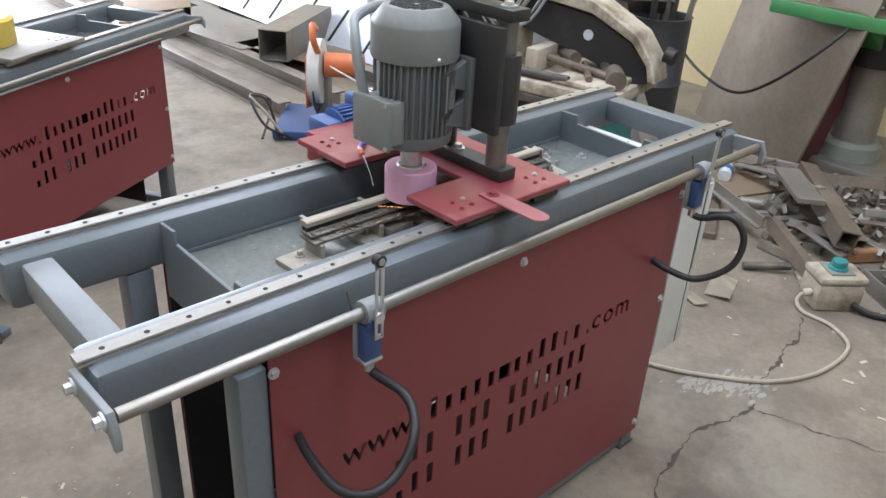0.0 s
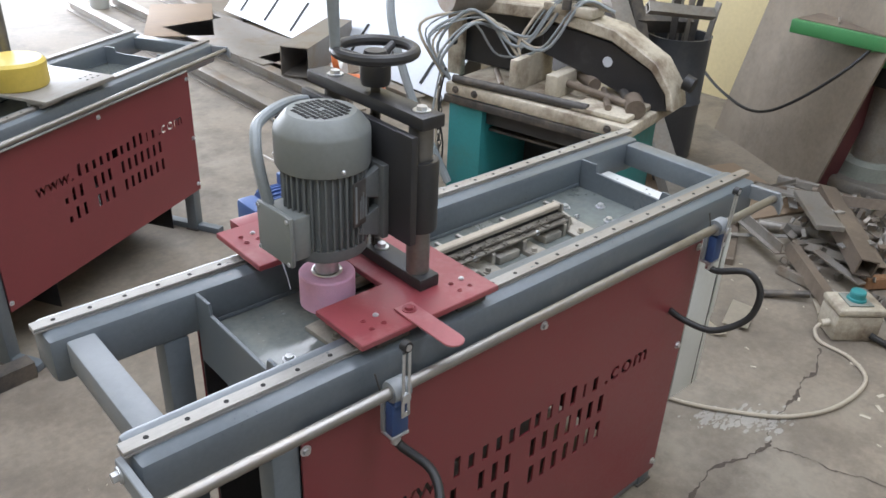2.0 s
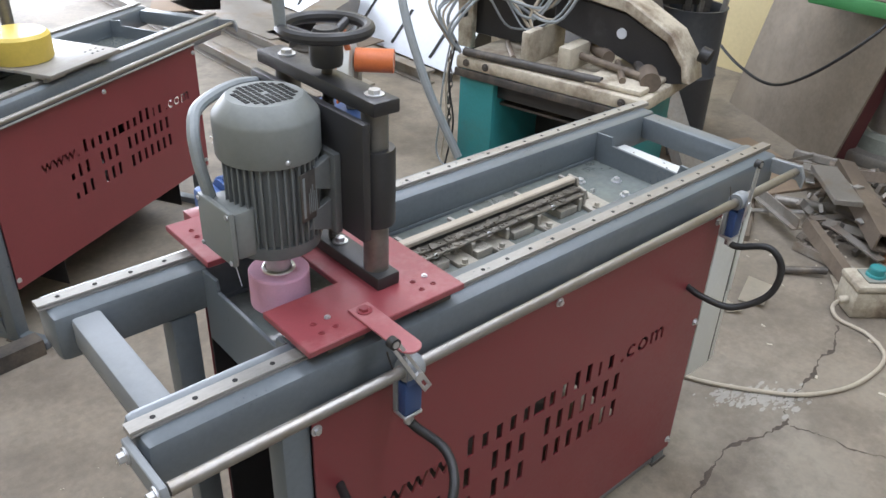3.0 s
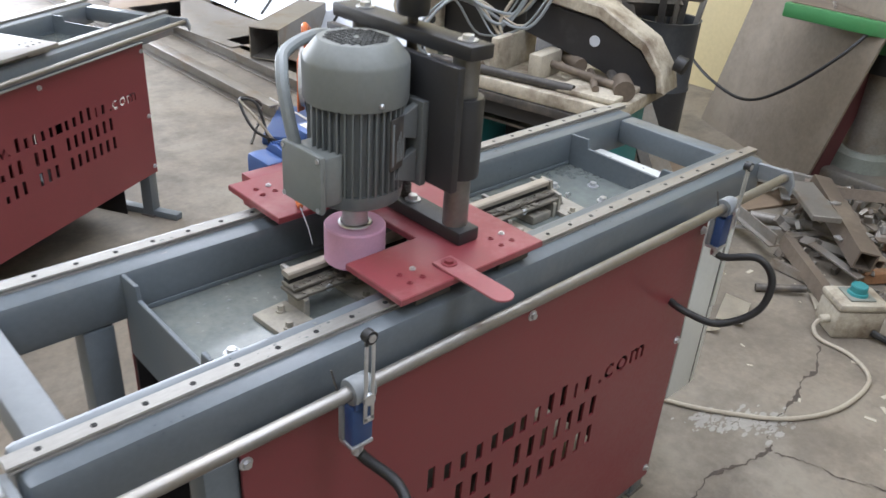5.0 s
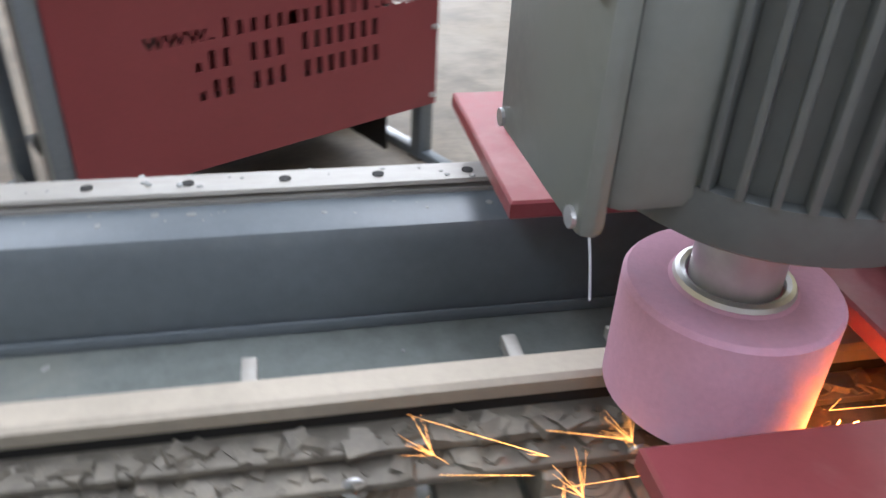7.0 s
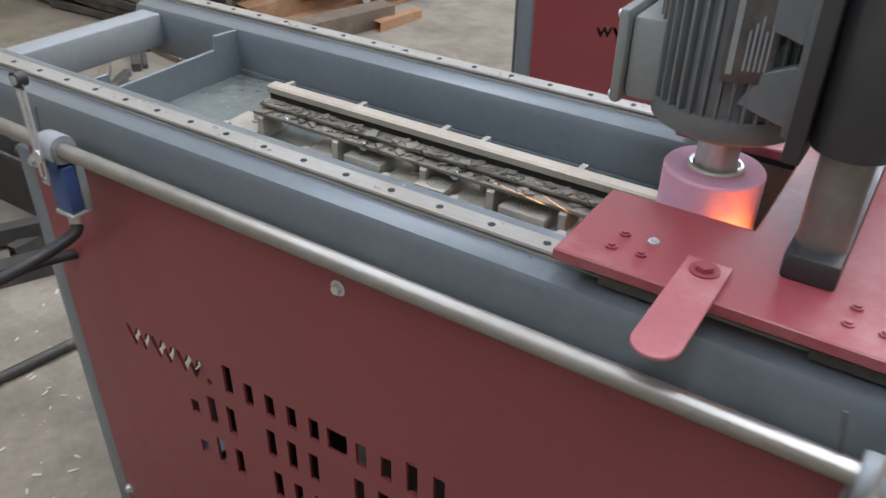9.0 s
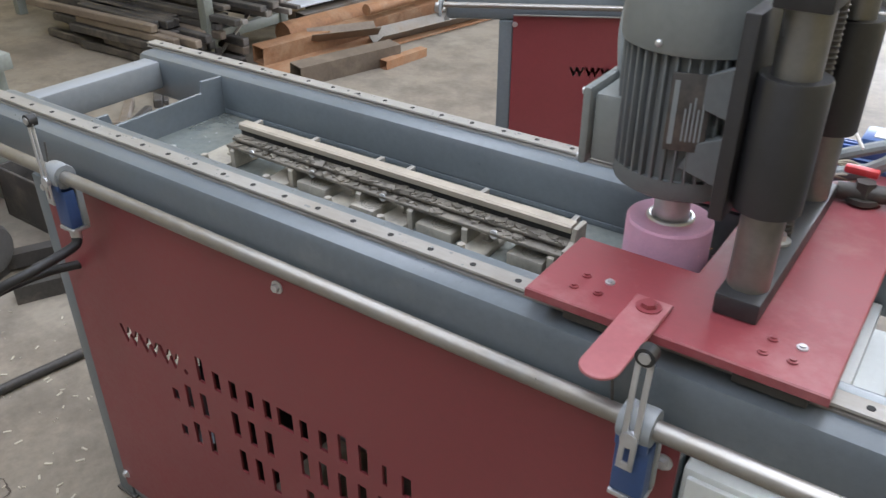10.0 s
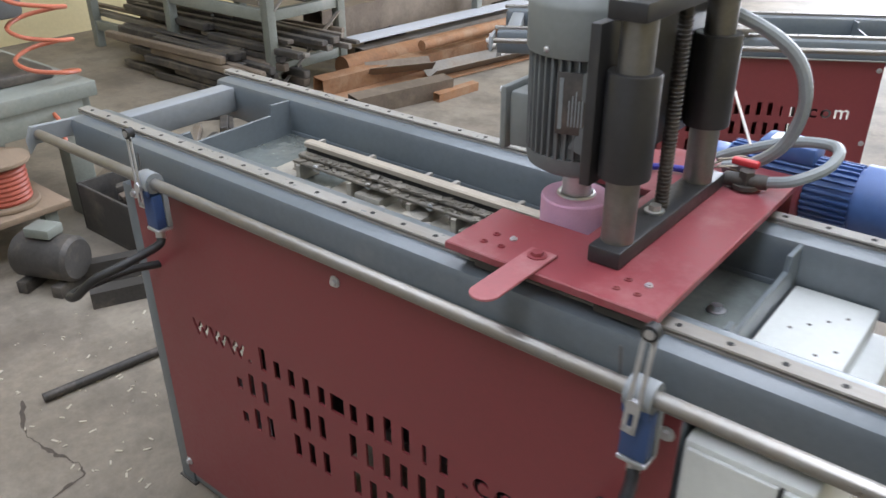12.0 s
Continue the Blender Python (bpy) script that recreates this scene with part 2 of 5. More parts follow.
def lathe(bm, profile, place=(0, 0, 0), m=None, seg=32):
    """Rings of (radius, height) turned about the upright axis through place."""
    rings = []
    for r, z in profile:
        rings.append([bm.verts.new((place[0] + r * math.cos(2 * math.pi * i / seg), place[1] + r * math.sin(2 * math.pi * i / seg), place[2] + z)) for i in range(seg)])
    faces = []
    for a, b in zip(rings, rings[1:]):
        for i in range(seg):
            faces.append(bm.faces.new((a[i], a[(i + 1) % seg], b[(i + 1) % seg], b[i])))
    faces.append(bm.faces.new(rings[0][::-1]))
    faces.append(bm.faces.new(rings[-1]))
    bmesh.ops.recalc_face_normals(bm, faces=faces)
    verts = [v for ring in rings for v in ring]
    if m is not None:
        bmesh.ops.transform(bm, matrix=m, verts=verts)
    return verts


def smooth_path(points, steps=6):
    pts = [Vector(p) for p in points]
    pts = [2 * pts[0] - pts[1]] + pts + [2 * pts[-1] - pts[-2]]
    out = []
    for a, b, c, d in zip(pts, pts[1:], pts[2:], pts[3:]):
        for i in range(steps):
            t = i / steps
            out.append(0.5 * (2 * b + (c - a) * t + (2 * a - 5 * b + 4 * c - d) * t * t + (3 * b - a - 3 * c + d) * t ** 3))
    return out + [pts[-2]]


def hose(bm, points, r, seg=10, steps=6):
    """A round cable along a smooth line through the points."""
    line = smooth_path(points, steps)
    side = None
    rings = []
    for i, p in enumerate(line):
        d = (line[min(i + 1, len(line) - 1)] - line[max(i - 1, 0)]).normalized()
        if side is None:
            side = d.orthogonal().normalized()
        side = (side - d * side.dot(d)).normalized()
        up = d.cross(side)
        rings.append([bm.verts.new(p + r * (math.cos(2 * math.pi * k / seg) * side + math.sin(2 * math.pi * k / seg) * up)) for k in range(seg)])
    faces = []
    for a, b in zip(rings, rings[1:]):
        for k in range(seg):
            faces.append(bm.faces.new((a[k], a[(k + 1) % seg], b[(k + 1) % seg], b[k])))
    faces += [bm.faces.new(rings[0][::-1]), bm.faces.new(rings[-1])]
    bmesh.ops.recalc_face_normals(bm, faces=faces)


def torus(bm, centre, R, r, m=None, seg=40, ring=10):
    pts = []
    for i in range(seg):
        a = 2 * math.pi * i / seg
        pts.append([bm.verts.new((centre[0] + (R + r * math.cos(b)) * math.cos(a), centre[1] + (R + r * math.cos(b)) * math.sin(a), centre[2] + r * math.sin(b)))
                    for b in (2 * math.pi * k / ring for k in range(ring))])
    for i in range(seg):
        for k in range(ring):
            bm.faces.new((pts[i][k], pts[(i + 1) % seg][k], pts[(i + 1) % seg][(k + 1) % ring], pts[i][(k + 1) % ring]))
    verts = [v for p in pts for v in p]
    if m is not None:
        bmesh.ops.transform(bm, matrix=m, verts=verts)


def finish(name, bm, mat, smooth=True):
    bmesh.ops.recalc_face_normals(bm, faces=bm.faces)
    me = bpy.data.meshes.new(name)
    bm.to_mesh(me)
    bm.free()
    me.materials.append(mat)
    if smooth:
        me.shade_smooth()
        me.set_sharp_from_angle(angle=radians(35))
    return me


ZONE = Matrix.Identity(4)  # where the plan of the zone now being furnished lies in the hall


def part(name, bm, mat, parent, label="", at=None):
    """One mesh under a thing or a part."""
    ob = new(name, finish(name, bm, mat))
    ob.parent = parent
    if at is not None:
        ob.matrix_basis = at
    return tagged(ob, label)


def thing(name, label, category, at=None, group="", kind=""):
    ob = new(name)
    ob.empty_display_size = 0.05
    ob.matrix_basis = ZONE @ (at or Matrix.Identity(4))
    return tagged(ob, label, category, group, kind)


def solid(name, bm, mat, label, category, at=None, group="", kind=""):
    ob = new(name, finish(name, bm, mat))
    ob.matrix_basis = ZONE @ (at or Matrix.Identity(4))
    return tagged(ob, label, category, group, kind)


def B():
    return bmesh.new()


def one_box(lo, hi, bev=0.0, m=None):
    bm = B()
    box(bm, lo, hi, bev, m)
    return bm


def one_rod(a, b, r, r2=None, seg=18):
    bm = B()
    rod(bm, a, b, r, r2, seg)
    return bm


def hexagon(bm, place, r, h, axis="z", turn=0.3):
    """A bolt head with its washer."""
    m = {"z": Matrix.Identity(4), "y": Matrix.Rotation(radians(90), 4, "X"), "x": Matrix.Rotation(radians(90), 4, "Y")}[axis]
    full = Matrix.Translation(place) @ m @ Matrix.Rotation(turn, 4, "Z")
    bmesh.ops.create_cone(bm, cap_ends=True, segments=18, radius1=r * 1.5, radius2=r * 1.5, depth=h * 0.3, matrix=full @ Matrix.Translation((0, 0, h * 0.15)))
    bmesh.ops.create_cone(bm, cap_ends=True, segments=6, radius1=r, radius2=r * 0.93, depth=h, matrix=full @ Matrix.Translation((0, 0, h * 0.7)))


# ---------------------------------------------------------------- the hall
def hall():
    x0, x1, y0, y1, h = -4.6, 4.4, -4.6, 7.9, 4.2
    bm = B()
    box(bm, (-40, -40, -0.2), (40, 40, 0.0))
    floor = solid("floor", bm, CONCRETE, "worn pale concrete workshop floor with cracks and stains", "floor", kind="structure")
    solid("wall_west", one_box((x0 - 0.2, y0, 0), (x0, y1, h)), WALL_Y, "yellow painted workshop wall", "wall", kind="structure")
    solid("wall_east", one_box((x1, y0, 0), (x1 + 0.2, y1, h)), WALL_Y, "yellow painted workshop wall", "wall", kind="structure")
    solid("wall_south", one_box((x0 - 0.2, y0 - 0.2, 0), (x1 + 0.2, y0, h)), WALL_G, "grey plastered workshop wall", "wall", kind="structure")
    bm = B()
    box(bm, (x0 - 0.2, y1, 0), (-1.4, y1 + 0.2, h))
    box(bm, (3.0, y1, 0), (x1 + 0.2, y1 + 0.2, h))
    box(bm, (-1.4, y1, 3.1), (3.0, y1 + 0.2, h))
    solid("wall_north", bm, WALL_G, "grey plastered wall with a wide open doorway", "wall", kind="structure")
    bm = B()
    cuts = [(-2.15, -1.05, -3.3, 3.7), (0.65, 1.75, -3.3, 3.7), (2.65, 3.75, -0.3, 6.7)]
    xs = [x0 - 0.2] + [v for c in cuts for v in c[:2]] + [x1 + 0.2]
    for a, b in zip(xs[::2], xs[1::2]):
        box(bm, (a, y0 - 0.2, h), (b, y1 + 0.2, h + 0.12))
    for a, b, c, d in cuts:
        box(bm, (a, y0 - 0.2, h), (b, c, h + 0.12))
        box(bm, (a, d, h), (b, y1 + 0.2, h + 0.12))
    solid("ceiling", bm, WALL_G, "grey ceiling with long roof light openings", "ceiling", kind="structure")
    return floor


def crack(points, width, rng):
    """A jagged dirty line on the floor."""
    bm = B()
    line = smooth_path([(x, y, 0) for x, y in points], 9)
    prev, drift = None, 0.0
    for i, p in enumerate(line):
        d = (line[min(i + 1, len(line) - 1)] - line[max(i - 1, 0)]).normalized()
        n = Vector((-d.y, d.x, 0))
        drift = 0.7 * drift + rng.uniform(-0.006, 0.006)
        p = p + n * drift
        w = width * rng.uniform(0.25, 1.0) * (0.6 + 0.4 * math.sin(i * 0.45))
        row = [bm.verts.new((*(p + n * w).xy, 0.0015)), bm.verts.new((*(p - n * w).xy, 0.0015))]
        if prev:
            bm.faces.new((prev[0], row[0], row[1], prev[1]))
        prev = row
    solid("floor_crack", bm, CRACK, "dirt-filled crack across the concrete floor", "crack", kind="structure")


floor = hall()
EAST = pose(0.028, 0.027, 0, 0, 0, -1.26)
WEST = pose(-0.06, -0.015, 0, 0, 0, -0.18) @ Matrix.Scale(0.937, 4)
ZONE = EAST
rng = random.Random(4)
crack([(0.80, -0.30), (0.966, -0.158), (1.10, -0.13), (1.222, -0.094), (1.35, -0.12), (1.453, -0.14), (1.53, -0.10), (1.599, -0.076), (1.72, -0.085), (1.826, -0.058), (1.95, -0.05), (2.071, 0.007)], 0.011, rng)
crack([(1.467, -0.155), (1.50, -0.24), (1.521, -0.32), (1.56, -0.39), (1.577, -0.469), (1.66, -0.6)], 0.005, rng)
ZONE = WEST
crack([(-0.60, -0.10), (-0.45, -0.16), (-0.321, -0.149), (-0.203, -0.129), (-0.17, -0.22), (-0.22, -0.4)], 0.008, rng)
crack([(-0.9, 0.9), (-0.6, 0.75), (-0.5, 0.5), (-0.2, 0.42)], 0.004, rng)
ZONE = Matrix.Identity(4)


# ---------------------------------------------------------------- the grinding machine
def rail(root, y, screw_mesh, x_first):
    """A grooved linear rail with its countersunk screws."""
    bm = B()
    w = 0.0125
    prism(bm, [(y - w, 0.8405), (y + w, 0.8405), (y + w, 0.8435), (y + w - 0.004, 0.845), (y + w, 0.8475), (y + w - 0.001, 0.850),
               (y - w + 0.001, 0.850), (y - w, 0.8475), (y - w + 0.004, 0.845), (y - w, 0.8435)], "x", -0.243, 1.347)
    ob = part("rail", bm, STEEL, root, "bright ground steel guide rail")
    x = x_first
    while x < 1.345:
        s = new("rail_screw", screw_mesh)
        s.parent = ob
        s.matrix_basis = pose(x, y, 0.8503)
        x += 0.06
    return ob


def word_window(bm, text, x, z, size, x0, x1, z0, z1):
    """A piece of sheet from x0 to x1 and z0 to z1 with a word cut through it."""
    sheet = bpy.data.curves.new("cut_sheet", "CURVE")
    sheet.dimensions, sheet.fill_mode, sheet.extrude, sheet.resolution_u = "2D", "BOTH", 0.00225, 4
    sheet.offset = -0.0011
    edge = sheet.splines.new("POLY")
    edge.points.add(3)
    for p, (u, v) in zip(edge.points, ((x0, z0), (x1, z0), (x1, z1), (x0, z1))):
        p.co = (u + math.copysign(0.0011, u - (x0 + x1) / 2), v + math.copysign(0.0011, v - (z0 + z1) / 2), 0, 1)
    edge.use_cyclic_u = True
    font = bpy.data.curves.new("word", "FONT")
    font.body, font.size = text, size
    ob = new("word", font)
    bpy.context.view_layer.update()
    for src in ob.to_curve(bpy.context.evaluated_depsgraph_get()).splines:
        sp = sheet.splines.new("BEZIER")
        sp.bezier_points.add(len(src.bezier_points) - 1)
        for q, p in zip(sp.bezier_points, src.bezier_points):
            q.handle_left_type = q.handle_right_type = "FREE"
            q.co, q.handle_left, q.handle_right = (Vector((v.x + x, v.y + z, 0)) for v in (p.co, p.handle_left, p.handle_right))
        sp.use_cyclic_u = True
    ob.to_curve_clear()
    bpy.data.objects.remove(ob)
    ob = new("cut_sheet", sheet)
    bpy.context.view_layer.update()
    me = ob.to_mesh()
    me.transform(pose(0, -0.00225, 0, 90, 0, 0))
    bm.from_mesh(me)
    ob.to_mesh_clear()
    bpy.data.objects.remove(ob)


def cut_panel(x0, x1, z0, z1, dx, dz):
    """A sheet with its writing cut right through: a web address whose name is plain slots, and two rows of slots."""
    bm = B()

    def sheet(xa, za, xb, zb):
        if xb - xa > 1e-5 and zb - za > 1e-5:
            box(bm, (xa, -0.0045, za), (xb, 0.0, zb))

    # wide, narrow and tall characters in the order in which they stand
    rows = ((0.325, 0.240, "222 222 2222222", "233 333 3333333"), (0.405, 0.236, "222 222 2222222", "233 333 3333333"), (0.484, 0.318, "222224222212", "311111113311"))
    below = z0
    for z, xa, wide, tall in rows:
        lo, hi = z + dz - 0.004, z + dz + 0.060
        sheet(x0, below, x1, lo)
        here, last = x0, x1
        if z > 0.45:
            for text, x, xb in (("w", 0.125, 0.178), ("w", 0.178, 0.231), ("w", 0.231, 0.285), (".", 0.287, 0.306), (".", 0.785, 0.804), ("c", 0.805, 0.8445), ("o", 0.8455, 0.8885), ("m", 0.890, 0.958)):
                if x != 0.785:
                    sheet(here, lo, x - 0.001 + dx, hi)
                word_window(bm, text, x + 0.0003 + dx, z + dz, 0.0725, x - 0.001 + dx, xb - 0.001 + dx, lo, hi)
                here = xb - 0.001 + dx
            sheet(here, lo, x1, hi)
            here, last = 0.305 + dx, 0.784 + dx
        for i, (w, h) in enumerate(zip(wide, tall)):
            if w == " ":
                continue
            x, half = xa + i * 0.038 + 0.016 + dx, 0.0040 * int(w)
            sheet(here, lo, x - half, hi)
            sheet(x - half, lo, x + half, lo + 0.004)
            sheet(x - half, lo + 0.004 + {"1": 0.038, "2": 0.026, "3": 0.051}[h], x + half, hi)
            here = x + half
        sheet(here, lo, last, hi)
        below = hi
    sheet(x0, below, x1, z1)
    return bm


def grinding_machine(at, label, far=False):
    root = thing("grinding_machine", label, "grinding machine", at)
    if far:
        root.scale = (0.935, 1, 0.878)
    for y in (0.012, 0.369):
        part("beam", one_box((-0.235, y, 0.752), (1.335, y + 0.09, 0.8405), 0.014), GREY, root, "blue-grey painted box beam")
    bm = B()
    rod(bm, (0, 0, -0.0015), (0, 0, 0.0002), 0.0040, seg=12)
    screw = finish("rail_screw", bm, DARK)
    rail(root, 0.054, screw, -0.207)
    rail(root, 0.417, screw, -0.208)
    part("cross_tube", one_box((-0.208, 0.10, 0.775), (-0.160, 0.371, 0.832), 0.006), GREY_LIGHT, root, "light grey end cross tube")
    part("cross_tube", one_box((1.278, 0.10, 0.775), (1.330, 0.371, 0.834), 0.006), GREY, root, "grey end cross tube")
    for x, k in ((0.018, 1), (1.088, -1)):
        bm = B()
        prism(bm, [(0.371, 0.69), (0.371, 0.836), (0.322, 0.838), (0.318, 0.816), (0.128, 0.812), (0.122, 0.836), (0.100, 0.836), (0.100, 0.69)], "x", x, x + 0.007, 0.001)
        part("end_plate", bm, GREY, root, "stepped grey end plate of the tray")
    bm = B()
    box(bm, (0.025, 0.100, 0.754), (1.088, 0.371, 0.763), 0.001)
    tray = part("coolant_tray", bm, PANWET, root, "wet grey-green coolant tray")
    part("tray_lip", one_box((0.026, 0.101, 0.7632), (1.087, 0.104, 0.790), 0.001), GREY, tray)
    part("tray_lip", one_box((0.026, 0.366, 0.7632), (1.087, 0.3685, 0.772), 0.001), GREY, tray)
    # frame
    for x in (-0.050, 1.045):
        for y in (0.002, 0.372):
            bm = B()
            box(bm, (x, y, 0.0), (x + 0.048, y + 0.048, 0.753), 0.004)
            leg = part("leg", bm, GREY, root, "square tube leg")
            part("foot", one_box((x - 0.006, y - 0.004, 0.0), (x + 0.054, y + 0.052, 0.006), 0.001), SCALE, leg)
    if not far:
        part("base_tube", one_box((0.0, 0.004, 0.012), (1.044, 0.044, 0.050), 0.004), GREY, root)
    part("base_tube", one_box((0.0, 0.376, 0.012), (1.044, 0.416, 0.050), 0.004), GREY, root)
    low = 0.205 if far else 0.048
    panel = part("front_panel", cut_panel(-0.002, 1.094, low, 0.776, 0.075 if far else 0, 0.075 if far else 0), RED, root, "dark red sheet panel with cut-out writing")
    for x, z in ((0.004, 0.745), (0.544, 0.749), (1.080, 0.745), (1.080, 0.466), (1.080, low + 0.032), (0.006, low + 0.034)):
        bm = B()
        hexagon(bm, (x, -0.0045, z), 0.0065, 0.006, "y", random.random())
        part("panel_bolt", bm, CHROME, panel, "zinc-plated bolt")
    part("top_flange", one_box((0.0, -0.012, 0.777), (1.094, 0.0, 0.780)), STEEL, panel)
    part("back_panel", one_box((0.036, 0.422, 0.048), (0.94 if far else 1.094, 0.426, 0.75), 0.001), RED, root, "dark red sheet panel")
    # Added black sheets stand in for interior shade behind cut-outs and open end.
    part("inner_panel", one_box((0.255, 0.05, 0.05), (0.258, 0.420, 0.75)), BLACK, root, "added black partition that keeps the cut-outs dark")
    part("inner_panel", one_box((0.038, 0.4165, 0.05), (0.2545, 0.420, 0.75)), BLACK, root, "added black lining in place of the interior's shade")
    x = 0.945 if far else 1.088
    part("inner_panel", one_box((x, 0.05, 0.05), (x + 0.003, 0.420, 0.75)), BLACK, root, "added black end sheet blocking light behind the cut-outs")
    # Added black sheet: blocks the lit floor so the slots stay dark.
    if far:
        part("base_sheet", one_box((0.0, 0.004, 0.208), (0.944, 0.416, 0.211)), BLACK, root, "added black sheet that hides the lit floor behind the slots")
    bm = B()
    box(bm, (-0.040, 0.055, 0.02), (-0.037, 0.37, 0.17), 0, pose(0, 0, 0, 0, -8, 0))
    box(bm, (-0.045, 0.055, 0.015), (0.028, 0.37, 0.018))
    part("drip_sheet", bm, GREY, root, "bent grey drip sheet")
    # guide rod with its end brackets
    r = part("guide_rod", one_rod((-0.236, -0.050, 0.822), (1.312, -0.050, 0.822), 0.0098, seg=24), ROD, root, "bright round guide rod")
    for x in (-0.251, 1.308):
        bm = B()
        prism(bm, [(0.060, 0.832), (0.060, 0.797), (-0.055, 0.802), (-0.070, 0.785), (-0.072, 0.812), (-0.060, 0.838)], "x", x, x + 0.011, 0.0015)
        br = part("rod_bracket", bm, GREY_LIGHT, root, "flat steel end bracket")
        for yy, zz in ((0.045, 0.815), (-0.050, 0.822)):
            bm = B()
            hexagon(bm, (x if x < 0 else x + 0.011, yy, zz), 0.0085, -0.010 if x < 0 else 0.010, "x", 0.2)
            part("bracket_bolt", bm, CHROME, br)
    if far:
        for x in (-0.026, 1.069):
            part("foot_bar", one_box((x - 0.02, -0.10, 0.0), (x + 0.02, 0.52, 0.03), 0.003), GREY, root)
        return root
    # electrical cabinet under the overhang
    cab = part("cabinet", one_box((1.098, 0.0035, 0.27), (1.242, 0.365, 0.742), 0.004), WHITE, root, "white painted electrical cabinet")
    part("cabinet_door", one_box((1.104, -0.003, 0.280), (1.205, 0.0035, 0.735), 0.002), WHITE, cab)
    part("door_strip", one_box((1.2065, -0.002, 0.280), (1.2105, 0.0033, 0.735)), BLACK, cab)
    part("hinge_cover", one_box((1.212, -0.004, 0.50), (1.232, 0.0035, 0.735), 0.002), WHITE, cab)
    part("lid_plate", one_box((1.0985, 0.104, 0.7425), (1.208, 0.366, 0.776), 0.002), WHITE, cab, "white lid spotted with grime")
    for k in range(9):
        gx, gy = 1.118 + 0.009 * k, 0.14 + 0.022 * ((k * 5) % 9)
        part("grime_spot", one_rod((gx, gy, 0.7755), (gx, gy, 0.7764), 0.0028, seg=8), SCALE, cab)
    return root


main = grinding_machine(pose(0, 0, 0), "blue-grey and red knife grinding machine standing on the concrete floor")

# ---------------------------------------------------------------- work holder in the tray


def work_holder():
    root = thing("blade_clamp", "dusty steel blade clamp bolted down along the tray", "clamp")
    bm = B()
    prism(bm, [(0.232, 0.8195), (0.252, 0.8195), (0.252, 0.828), (0.250, 0.830), (0.235, 0.830), (0.232, 0.8275)], "x", 0.224, 0.848)
    part("work_piece", bm, BARTOP, root, "long ground steel strip clamped edge up")
    # Black strips stand in for the shaded gaps between the clamped layers.
    part("packing_strip", one_box((0.226, 0.235, 0.8095), (0.848, 0.250, 0.8197)), DARK, root, "black strip standing for the shaded gap between clamp layers")
    part("upper_jaw", one_box((0.222, 0.216, 0.8045), (0.850, 0.2515, 0.8097), 0.0015), JAW, root)
    part("packing_strip", one_box((0.226, 0.222, 0.801), (0.848, 0.250, 0.8047)), DARK, root, "black strip standing for the shaded gap between clamp layers")
    part("lower_jaw", one_box((0.220, 0.203, 0.7955), (0.850, 0.252, 0.8012), 0.002), JAW, root)
    grit = random.Random(11)
    bm = B()
    for i in range(420):
        x, z = grit.uniform(0.23, 0.84), grit.choice([0.8010, 0.8094, 0.8094])
        y = grit.uniform(0.208, 0.220) if z < 0.805 else grit.uniform(0.219, 0.230)
        s = 0.0012 + 0.0035 * grit.random() ** 2
        box(bm, (-s * grit.uniform(1, 2.5), -s, -s * 0.6), (s, s, s * 0.7), 0, Matrix.Translation((x, y, z)) @ Matrix.Rotation(grit.uniform(0, 3), 4, "Z") @ Matrix.Rotation(grit.uniform(-0.5, 0.5), 4, "X"))
    tagged(part("swarf_crust", bm, JAW, root, "caked grinding dust"), kind="stuff")
    for x in (0.238, 0.369, 0.504, 0.563, 0.695, 0.838):
        part("stop_pin", one_box((x - 0.004, 0.246, 0.8185), (x + 0.004, 0.272, 0.8265), 0.001), STEEL, root, "flat bright stop pin")
    bm = B()
    prism(bm, [(0.203, 0.763), (0.258, 0.763), (0.258, 0.829), (0.230, 0.829), (0.226, 0.812), (0.203, 0.808)], "x", 0.8505, 0.858, 0.001)
    part("end_stop", bm, DUSTY, root)
    for x in (0.236, 0.370, 0.511, 0.608, 0.703, 0.837):
        bm = B()
        prism(bm, [(0.200, 0.7635), (0.250, 0.7635), (0.250, 0.7965), (0.205, 0.7965), (0.200, 0.793)], "x", x - 0.005, x + 0.005, 0.0008)
        part("rib", bm, DUSTY, root)
    for x in (0.236, 0.370, 0.511, 0.703, 0.837):
        bm = B()
        hexagon(bm, (x + 0.045, 0.2035, 0.7985), 0.0042, -0.006, "y", x * 7)
        part("jaw_screw", bm, CHROME, root)
    for x, w, turn in ((0.200, 0.031, 4), (0.347, 0.0215, 5), (0.479, 0.0215, 1), (0.581, 0.0235, -1), (0.722, 0.0225, 2), (0.880, 0.031, -4)):
        at = pose(x, 0.190, 0, 0, 0, turn)
        bm = B()
        box(bm, (-w, -0.055, 0.7632), (w, 0.058, 0.7725), 0.0015, at)
        foot = part("clamp_foot", bm, DUSTY, root, "flat bolted clamp foot")
        for u, y, rr in ((-0.011, 0.145, 0.0085), (-0.010, 0.180, 0.0065), (0.004, 0.226, 0.0055)):
            bm = B()
            hexagon(bm, (x + u, y, 0.7725), rr, 0.0095, "z", x * 9 + y * 20)
            part("nut", bm, DUSTY, foot, "dusty zinc nut")
    for xa, xb, ya in ((0.386, 0.446, 0.198), (0.508, 0.551, 0.186), (0.622, 0.684, 0.196), (0.772, 0.826, 0.200)):
        block = part("spacer_block", one_box((xa, ya, 0.7635), (xb, 0.252, 0.781), 0.0012), DUSTY, root, "scored dusty spacer block")
        bm = B()
